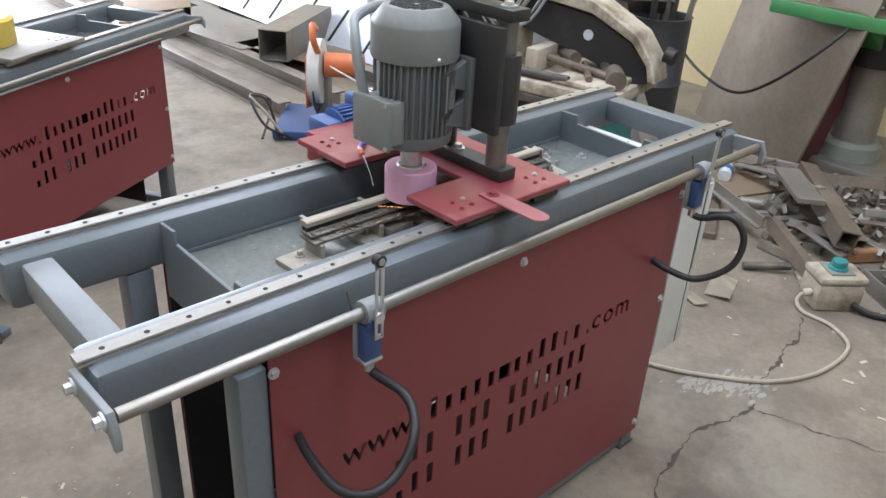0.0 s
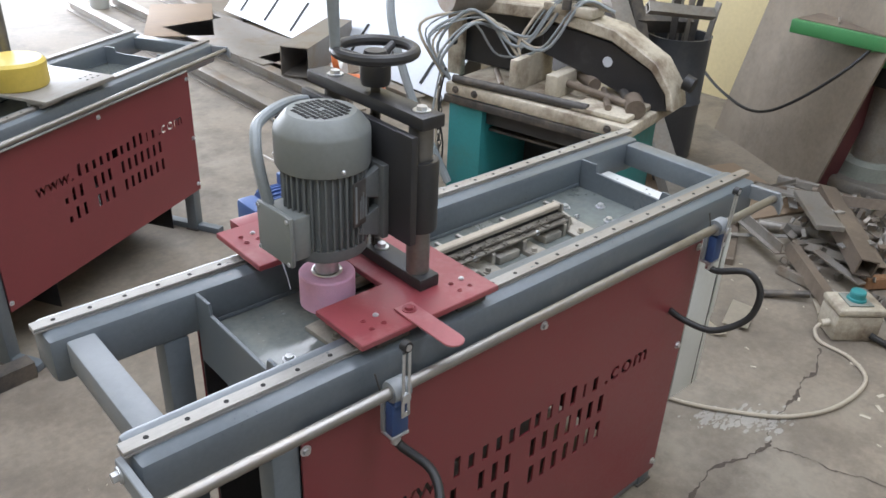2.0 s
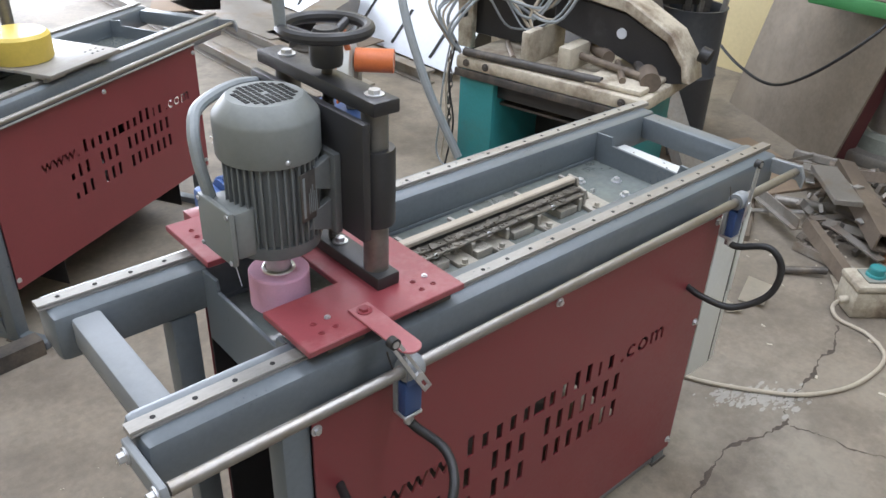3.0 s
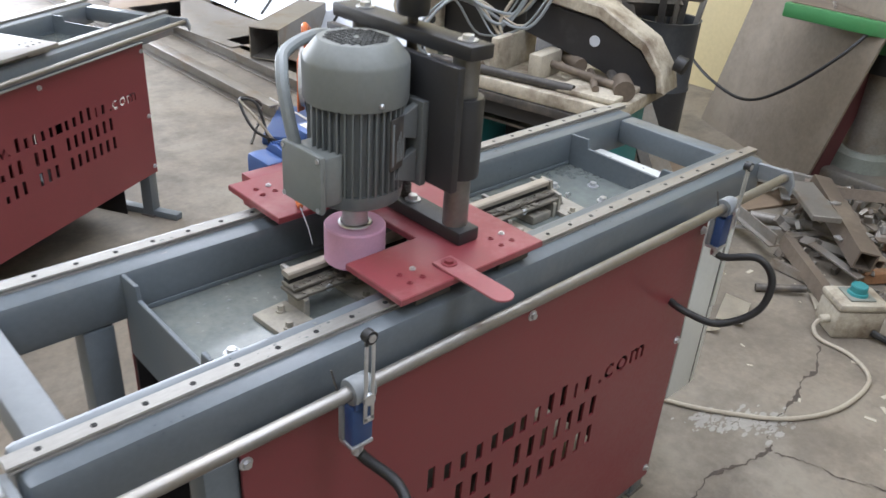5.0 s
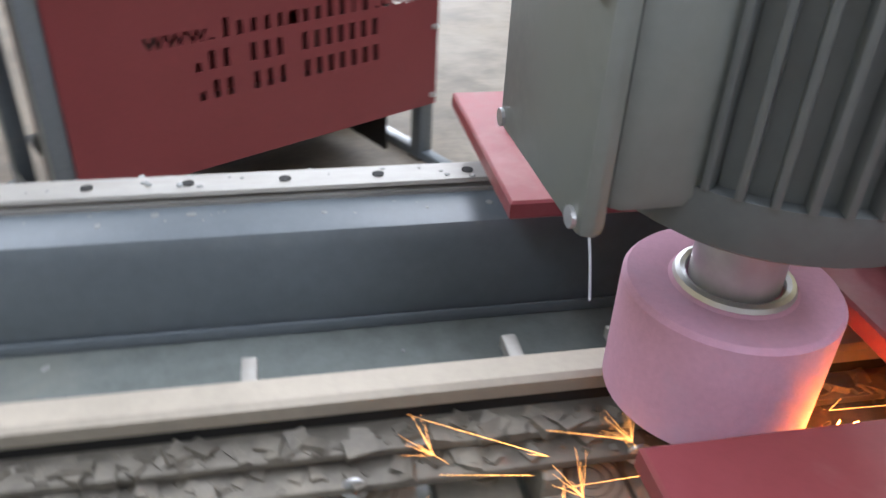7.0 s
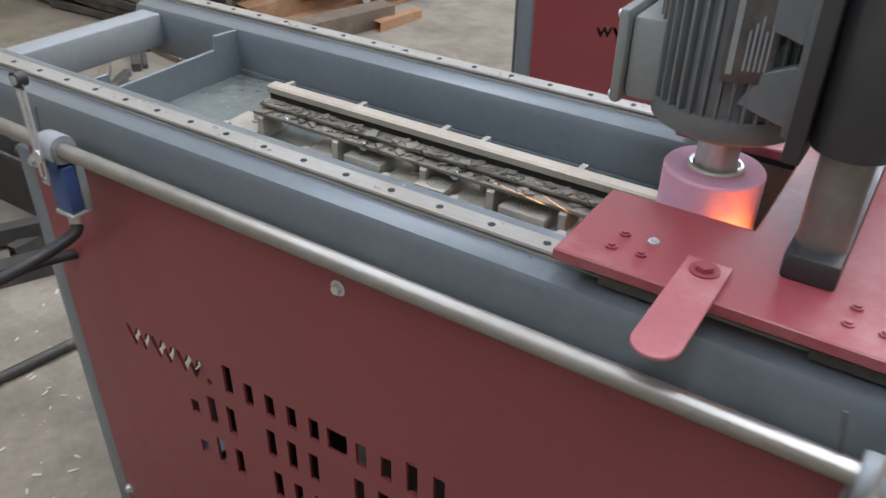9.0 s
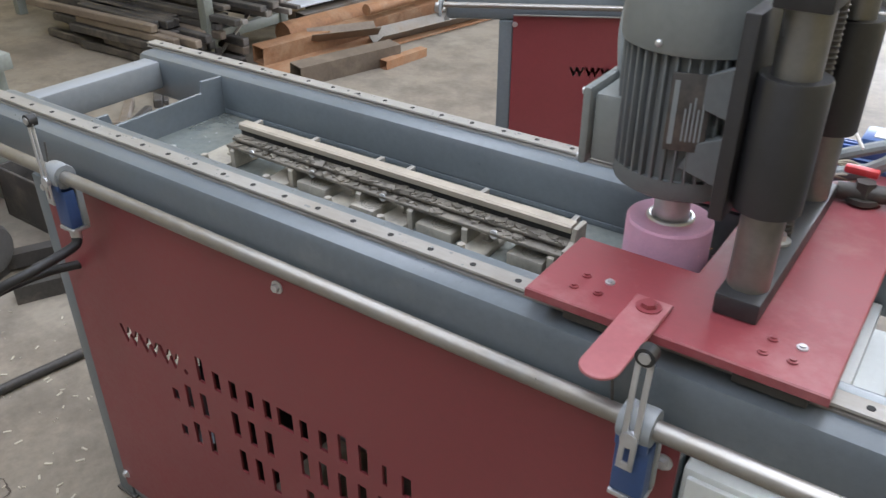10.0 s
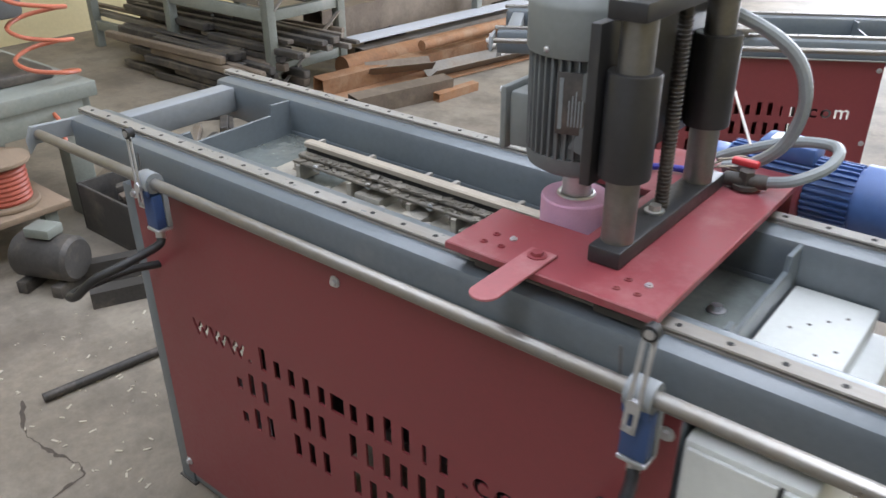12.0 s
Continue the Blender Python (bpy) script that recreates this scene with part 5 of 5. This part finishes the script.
def cutoff_saw():
    root = thing("cutoff_saw", "orange and grey abrasive cut-off saw on the floor", "cut-off saw", pose(1.76, 2.58, 0, 0, 0, -42))
    part("saw_base", one_box((-0.20, -0.24, 0.0), (0.20, 0.22, 0.05), 0.01), BLUE, root, "blue base plate")
    bm = B()
    rod(bm, (-0.03, 0, 0.30), (0.03, 0, 0.30), 0.165, seg=40)
    part("blade_guard", bm, WHITE, root, "pale grey blade guard")
    bm = B()
    prism(bm, [(-0.16, 0.15), (0.02, 0.10), (0.10, 0.30), (0.02, 0.44), (-0.14, 0.40)], "x", -0.038, -0.031, 0.004)
    part("guard_cover", bm, ORANGE, root, "orange guard cover")
    part("guard_badge", one_box((-0.0405, -0.02, 0.33), (-0.038, 0.05, 0.38)), SCALE, root)
    part("abrasive_disc", one_rod((-0.004, 0.02, 0.26), (0.004, 0.02, 0.26), 0.175, seg=40), SCALE, root)
    part("saw_motor", one_rod((0.04, 0.02, 0.33), (0.24, 0.02, 0.33), 0.062), ORANGE, root, "orange motor housing")
    part("saw_arm", one_box((-0.02, 0.03, 0.05), (0.05, 0.20, 0.30), 0.01), TUBE_GREY, root)
    bm = B()
    hose(bm, [(0.02, -0.10, 0.42), (0.01, -0.16, 0.50), (0.0, -0.12, 0.56), (0.0, -0.02, 0.52)], 0.016)
    part("saw_handle", bm, ORANGE, root)
    for k in range(3):
        bm = B()
        hose(bm, [(-0.10 - 0.03 * k, -0.25, 0.02), (-0.22, -0.30 + 0.04 * k, 0.10 + 0.05 * k), (-0.30, -0.22, 0.22), (-0.22, -0.12, 0.16), (-0.24, -0.28, 0.02)], 0.007)
        part("cord", bm, (RUBBER, CABLE_W, RUBBER)[k], root)
    return root


cutoff_saw()
bm = B()
lathe(bm, [(0.02, 0.0), (0.075, 0.0), (0.08, 0.01), (0.08, 0.25), (0.06, 0.29), (0.025, 0.30), (0.025, 0.33), (0.005, 0.33)], (0, 0, 0))
solid("plastic_canister", bm, WHITE, "white plastic canister standing on the floor", "canister", pose(1.85, 6.45, 0))
solid("storage_cabinet", one_box((-0.5, -0.3, 0), (0.5, 0.3, 0.9), 0.01), TUBE_GREY, "grey steel storage cabinet far down the hall", "cabinet", pose(3.3, 6.9, 0))

# ---------------------------------------------------------------- rack, stock and bench along the yellow wall
ZONE = WEST


def stock_rack():
    root = thing("stock_rack", "grey-green steel rack loaded with dark bar stock", "rack")
    for x in (-2.30, -3.30, -4.30):
        for y in (2.28, 2.84):
            bm = B()
            box(bm, (x - 0.03, y - 0.03, 0), (x + 0.03, y + 0.03, 1.9), 0.004)
            part("post", bm, RACK, root)
    for z in (0.16, 0.47, 0.95):
        for y in (2.28, 2.84):
            part("shelf_beam", one_box((-4.27, y - 0.02, z - 0.035), (-2.33, y + 0.02, z + 0.035), 0.003), RACK, root)
        part("cross_beam", one_box((-2.33, 2.31, z - 0.03), (-2.28, 2.81, z + 0.03), 0.003), RACK, root)
    for za, zb in ((0.05, 0.42), (0.50, 0.92)):
        bm = B()
        bar_box(bm, (-2.275, 2.30, za), (-2.275, 2.82, zb), 0.03, 0.006)
        part("diagonal_brace", bm, TUBE_GREY, root)
    return root


stock_rack()
st = random.Random(3)
for z0, rows in ((0.20, 3), (0.51, 4)):
    for i in range(34):
        y = 2.30 + 0.034 * (i % 16)
        bm = B()
        L = st.uniform(0.6, 1.25)
        xe = -2.25 + st.uniform(-0.25, 0.25) - (0.9 if i > 16 else 0)
        zz = z0 + 0.025 + 0.045 * (i % rows)
        bar_box(bm, (xe, y, zz), (xe - L, y + st.uniform(-0.05, 0.05), zz), st.uniform(0.025, 0.055), st.uniform(0.02, 0.045), 0, 0)
        solid("bar_stock", bm, st.choice([SCALE, SCALE, BROWN, TUBE_GREY]), "dark steel bar stored on the rack", "bar stock", group="bars on the rack")
solid("shelf_carton", one_box((-0.2, -0.2, 0), (0.2, 0.2, 0.13), 0.005), WHITE, "white carton on top of the rack", "carton", pose(-2.75, 2.56, 0.985, 0, 0, 10))
tubes = [
    ("round", (-2.15, 2.70, 0.10), (-1.95, 4.6, 0.10), 0.15, RUST, "long rusty round pipe"),
    ("tube", (-2.62, 2.9, 0.28), (-2.45, 5.6, 0.28), 0.20, BROWN, "large brown rectangular beam"),
    ("tube", (-1.66, 2.30, 0.055), (-1.50, 2.95, 0.055), 0.11, BROWN, "short brown square tube"),
    ("angle", (-1.78, 3.10, 0.045), (-1.58, 4.10, 0.045), 0.15, TUBE_GREY, "grey folded channel"),
    ("angle", (-1.98, 2.75, 0.105), (-1.75, 3.10, 0.11), 0.13, BROWN, "brown folded channel"),
    ("tube", (-1.45, 2.78, 0.026), (-1.42, 3.12, 0.026), 0.052, RUST, "small rusty square tube"),
    ("flat", (-1.95, 2.30, 0.01), (-1.62, 4.2, 0.01), 0.24, RUST, "rusty flat plate"),
    ("round", (-1.66, 3.7, 0.06), (-1.40, 5.6, 0.06), 0.05, STEEL, "bright round tube"),
    ("round", (-1.74, 3.7, 0.11), (-1.46, 5.6, 0.11), 0.05, STEEL, "bright round tube"),
    ("tube", (-2.30, 3.0, 0.10), (-2.20, 5.2, 0.10), 0.09, TUBE_GREY, "long grey square tube"),
    ("flat", (-2.36, 2.95, 0.19), (-2.20, 4.8, 0.19), 0.16, SHEET, "pale galvanised strip"),
    ("round", (-1.92, 3.2, 0.18), (-1.78, 5.2, 0.19), 0.07, RUST, "rusty round pipe"),
    ("tube", (-2.05, 2.4, 0.07), (-1.88, 3.9, 0.07), 0.10, RUST, "rusty square tube"),
]
for kind, a, b, w, mat, what in tubes:
    bm = B()
    if kind == "round":
        rod(bm, a, b, w / 2, seg=20)
    elif kind == "tube":
        bar_box(bm, a, b, w, w, 4, w * 0.05)
    elif kind == "angle":
        dd = (Vector(b) - Vector(a)).normalized()
        sd = Vector((dd.y, -dd.x, 0)) * w * 0.30
        bar_box(bm, Vector(a) - sd, Vector(b) - sd, w * 0.78, w * 0.03, 38)
        bar_box(bm, Vector(a) + sd, Vector(b) + sd, w * 0.78, w * 0.03, -38)
    else:
        bar_box(bm, a, b, w, 0.012)
    solid("steel_stock", bm, mat, f"{what} lying by the wall", "steel stock", group="steel stock on the floor")
for y in (3.3, 4.9):
    solid("timber_bearer", one_box((-2.75, y - 0.05, 0), (-2.15, y + 0.05, 0.055), 0.003), WOOD, "timber bearer under the steel stock", "timber", group="bearers")
    solid("stock_post", one_box((-2.36, y + 1.0, 0), (-2.30, y + 1.06, 1.2), 0.003), RACK, "upright grey-green stock post", "post", group="stock posts")
    solid("high_bearer", one_box((-2.75, y + 0.2, 0.0), (-2.38, y + 0.26, 0.18), 0.003), SCALE, "dark steel bearer under the beam", "bearer", group="bearers")


def side_bench():
    root = thing("side_bench", "heavy grey-green steel bench with a dark drill stand", "bench")
    part("bench_top", one_box((-2.6, -0.6, 0.50), (-1.56, 0.80, 0.56), 0.006), RACK, root)
    part("apron", one_box((-2.55, 0.74, 0.40), (-1.60, 0.78, 0.50), 0.004), RACK, root)
    part("apron", one_box((-1.62, -0.55, 0.40), (-1.58, 0.74, 0.50), 0.004), RACK, root)
    for x in (-2.52, -1.66):
        for y in (-0.52, 0.70):
            part("leg", one_box((x - 0.045, y - 0.045, 0.0), (x + 0.045, y + 0.045, 0.40), 0.005), RACK, root)
    part("lower_shelf", one_box((-2.5, -0.5, 0.18), (-1.35, 0.50, 0.205), 0.004), WOOD, root, "worn board shelf")
    part("shelf_leg", one_box((-1.42, 0.40, 0.0), (-1.37, 0.45, 0.18), 0.003), RACK, root)
    part("shelf_leg", one_box((-1.42, -0.45, 0.0), (-1.37, -0.40, 0.18), 0.003), RACK, root)
    part("drill_column", one_rod((-2.0, 0.55, 0.56), (-2.0, 0.55, 1.4), 0.05), SCALE, root)
    bm = B()
    box(bm, (-2.2, 0.42, 0.80), (-1.75, 0.68, 1.10), 0.03)
    part("drill_head", bm, MOTOR_FIN, root, "dark drill head")
    part("drill_table", one_box((-2.15, 0.38, 0.561), (-1.72, 0.72, 0.60), 0.01), SCALE, root)
    return root


side_bench()
bm = B()
hose(bm, [(-1.72 + 0.11 * math.cos(i * 1.05), 0.70 + 0.11 * math.sin(i * 1.05), 0.98 - i * 0.021) for i in range(24)] + [(-1.55, 0.62, 0.44), (-1.50, 0.60, 0.36)], 0.0085)
solid("air_hose", bm, CORAL, "coiled coral red air hose hanging on the bench", "hose")
spool = thing("cable_spool", "wooden spool wound with red cable on the shelf", "spool", pose(-1.50, 0.33, 0.206))
for z in (0.0, 0.165):
    bm = B()
    lathe(bm, [(0.02, z), (0.115, z), (0.118, z + 0.004), (0.118, z + 0.014), (0.115, z + 0.018), (0.02, z + 0.018)], (0, 0, 0), seg=30)
    part("flange", bm, WOOD, spool)
bm = B()
lathe(bm, [(0.03, 0.019)] + [(0.092 + 0.004 * (i % 2), 0.02 + i * 0.009) for i in range(16)] + [(0.03, 0.163)], (0, 0, 0), seg=30)
part("winding", bm, material("red_cable_winding", (0.36, 0.075, 0.045), 0.5, 0, 0.2, 30, 80, 0.2), spool, "red cable winding")
small = thing("small_motor", "dusty grey-green electric motor under the shelf", "motor", pose(-1.16, 0.30, 0.0, 0, 0, 25))
bm = B()
lathe(bm, [(0.02, -0.11), (0.075, -0.11), (0.082, -0.10), (0.082, 0.10), (0.07, 0.115), (0.02, 0.115)], (0, 0, 0), pose(0, 0, 0.115, 0, 90, 0), 28)
part("motor_shell", bm, SCALE, small)
part("terminal_box", one_box((-0.05, -0.04, 0.198), (0.05, 0.04, 0.235), 0.006), RACK, small)
for x in (-0.07, 0.07):
    part("foot", one_box((x - 0.02, -0.09, 0.0), (x + 0.02, 0.09, 0.045), 0.003), SCALE, small)
bm = B()
rod(bm, (-0.545, -0.06, 0.014), (-0.485, 0.33, 0.014), 0.014)
solid("floor_pipe", bm, SCALE, "dark thin pipe lying on the floor", "pipe")
junk = random.Random(17)
for i in range(22):
    a = junk.uniform(0, 3.1)
    x, y, w = junk.uniform(-2.2, -1.15), junk.uniform(0.85, 1.9), junk.uniform(0.02, 0.06)
    L = junk.uniform(0.15, 0.5)
    dd = Vector((math.cos(a), math.sin(a), 0)) * L / 2
    bm = B()
    c = Vector((x, y, w / 2 + junk.choice([0, 0, 0.05])))
    bar_box(bm, c - dd, c + dd, w, w, 0, w * 0.1 if i % 3 == 0 else 0)
    solid("steel_offcut", bm, junk.choice([SCALE, BROWN, TUBE_GREY, SCALE]), "dark steel offcut in the heap behind the machine", "scrap steel", group="offcuts by the bench")
for x, y, a, L in ((-0.30, 1.60, 8, 0.60),):
    bm = B()
    bar_box(bm, (-L / 2, 0, 0.03), (L / 2, 0, 0.03), 0.06, 0.06, 0, 0.004)
    solid("floor_tube", bm, SCALE, "dark scaled square tube lying on the floor", "steel tube", pose(x, y, 0, 0, 0, a), "loose tubes")

for i in range(45):
    y, z = 2.30 + 0.05 * (i % 9), 0.03 + 0.05 * (i // 9)
    xe = -2.1 - junk.uniform(0, 0.5)
    bm = B()
    bar_box(bm, (xe, y - 0.25, z), (xe - junk.uniform(0.7, 1.4), y - 0.25 + junk.uniform(-0.06, 0.06), z), 0.045, 0.045, 0, 0)
    solid("bar_stock", bm, junk.choice([SCALE, SCALE, BROWN]), "dark steel bar stored under the rack", "bar stock", group="bars under the rack")
crate = thing("scrap_bin", "dark steel bin holding loose offcuts", "bin")
for lo, hi in (((-1.50, 0.60, 0.0), (-1.05, 1.0, 0.012)), ((-1.50, 0.60, 0.012), (-1.488, 1.0, 0.20)), ((-1.062, 0.60, 0.012), (-1.05, 1.0, 0.20)), ((-1.488, 0.60, 0.012), (-1.062, 0.612, 0.20)), ((-1.488, 0.988, 0.012), (-1.062, 1.0, 0.20))):
    part("bin_side", one_box(lo, hi, 0.002), SCALE, crate)
for i in range(12):
    a = junk.uniform(0, 3.1)
    dd = Vector((math.cos(a) * 0.15, math.sin(a) * 0.13, junk.uniform(-0.05, 0.05)))
    c = Vector((-1.275, 0.80, 0.10 + 0.012 * i))
    bm = B()
    bar_box(bm, c - dd, c + dd, junk.uniform(0.02, 0.045), 0.02)
    solid("steel_offcut", bm, junk.choice([SCALE, BROWN, TUBE_GREY]), "dark steel offcut lying in the bin", "scrap steel", group="offcuts in the bin")
for i, (a, b, w) in enumerate((((-0.92, 0.30, 0.03), (-0.62, 0.95, 0.03), 0.06), ((-1.0, 0.42, 0.02), (-1.02, 1.05, 0.02), 0.04), ((-0.85, 0.70, 0.09), (-1.15, 0.35, 0.03), 0.05), ((-0.75, 0.62, 0.025), (-0.42, 0.88, 0.025), 0.05))):
    bm = B()
    bar_box(bm, a, b, w, w, 0, 0.004)
    solid("floor_tube", bm, SCALE, "dark square tube lying on the floor by the bench", "steel tube", group="loose tubes")

# ---------------------------------------------------------------- sparks thrown by the wheel
ZONE = Matrix.Identity(4)
spark_rng = random.Random(9)
SPARKS = []


def spark_mesh(rays):
    """Straight glowing streaks from one point."""
    bm = B()
    for L, yaw, rise, r in rays:
        d = Vector((math.cos(yaw) * math.cos(rise), math.sin(yaw) * math.cos(rise), math.sin(rise)))
        rod(bm, (0, 0, 0), d * L, r, r * 0.3, 5)
    return finish("spark", bm, SPARK)


shapes = [spark_mesh([(0.065, 0, 0.05, 0.00014), (0.010, 0.5, 0.3, 0.00015)]), spark_mesh([(0.040, 0, 0, 0.00014)]),
          spark_mesh([(spark_rng.uniform(0.006, 0.024), spark_rng.uniform(-1.8, 1.8), spark_rng.uniform(-0.2, 0.9), 0.0001) for _ in range(9)]),
          spark_mesh([(0.030, 0, 0.15, 0.00012), (0.012, 2.4, 0.2, 0.0002), (0.009, -2.2, 0.5, 0.0002)]), spark_mesh([(spark_rng.uniform(0.004, 0.012), spark_rng.uniform(-1.2, 1.2), spark_rng.uniform(-0.3, 0.6), 0.0005) for _ in range(8)])]
shapes[4].materials[0] = HOT
for i in range(34):
    s = new("spark", shapes[i % 4 if i < 24 else 4])
    tagged(s, "glowing orange spark flying from the grinding wheel", "spark", "sparks")
    SPARKS.append(s)


def carriage_at(t):
    for (a, xa), (b, xb) in zip(CARRIAGE, CARRIAGE[1:]):
        if a <= t <= b:
            return xa + (xb - xa) * (t - a) / (b - a)
    return CARRIAGE[-1][1]


def spark_motions():
    """Each spark rides inside the wheel, flies out low over the tray while the wheel bites, and comes round again."""
    r = random.Random(12)
    for i, s in enumerate(SPARKS):
        near = i >= 24
        away = r.uniform(0.0, 0.004) if near else r.uniform(0.04, 0.34)
        side = 1 if near else r.choice((1, -1, -1, -1, -1))
        yy = r.uniform(-0.006, 0.004) if near else r.uniform(0.075, 0.215)
        zz = r.uniform(0.826, 0.836) if near else r.uniform(0.775, 0.845)
        lo, hi = (5.3 if i % 4 == 0 or near else 6.2, 9.0 if near else 8.2 + (i % 9) * 0.1) if i > 2 else (0.0, 1.9)
        aim = 180 + r.uniform(-28, 28) if side < 0 else r.uniform(-40, 40)
        back = Vector((math.cos(radians(aim)), math.sin(radians(aim)), 0)) * 0.02
        rows, t = [], 0.0
        while t < 12.01:
            c = carriage_at(min(t, 12.0)) + 0.065
            if lo <= t <= hi:
                k = ((t - lo) * 0.42 + i * 0.37) % 1.0
                if near:
                    rows.append((round(t, 1), pose(c + 0.043 + away * k, 0.172 + yy, zz, 0, 0, aim)))
                else:
                    rows.append((round(t, 1), pose(c + side * (0.042 + away * k), 0.19 + (yy - 0.19) * k, 0.825 + (zz - 0.825) * k, 0, 5 * side, aim)))
            else:
                rows.append((round(t, 1), pose(c - back.x, 0.223 - back.y, 0.86, 0, 0, aim)))
            t += 0.1 if lo - 0.11 <= t <= hi + 0.1 else 0.5
        if rows[-1][0] < 12.0:
            rows.append((12.0, pose(carriage_at(12.0) + 0.065 - back.x, 0.223 - back.y, 0.86, 0, 0, aim)))
        walk(s, rows)


# ---------------------------------------------------------------- what moves
CARRIAGE = [(0, 0.386), (0.5, 0.324), (1.0, 0.262), (1.5, 0.198), (2.0, 0.134), (2.5, 0.069), (2.9, 0.017), (3.0, 0.019), (3.5, 0.078), (4.4, 0.196), (5.3, 0.315), (5.5, 0.339),
            (6.0, 0.398), (6.8, 0.498), (7.0, 0.524), (7.2, 0.549), (7.6, 0.600), (8.4, 0.706), (9.3, 0.826), (9.5, 0.851), (10.0, 0.913), (10.3, 0.949), (10.5, 0.940), (11.0, 0.878), (11.5, 0.815), (12.0, 0.753)]
LEVER_A = [(0, 0), (2.5, 0), (2.7, -13), (2.95, -30), (3.05, -28), (3.3, -6), (3.45, 0), (12, 0)]
LEVER_B = [(0, 4), (9.4, 2), (10.0, 2), (10.15, 10), (10.35, 32), (10.5, 26), (10.75, 8), (10.9, 4), (12, 5)]


def motions():
    walk(car, [(t, pose(x, 0, 0)) for t, x in CARRIAGE])
    for lever, x, rows in ((lever_a, 0.146, LEVER_A), (lever_b, 1.064, LEVER_B)):
        walk(lever, [(t, pose(x, -0.0715, 0.818, 0, a, 0)) for t, a in rows])
    spark_motions()


motions()
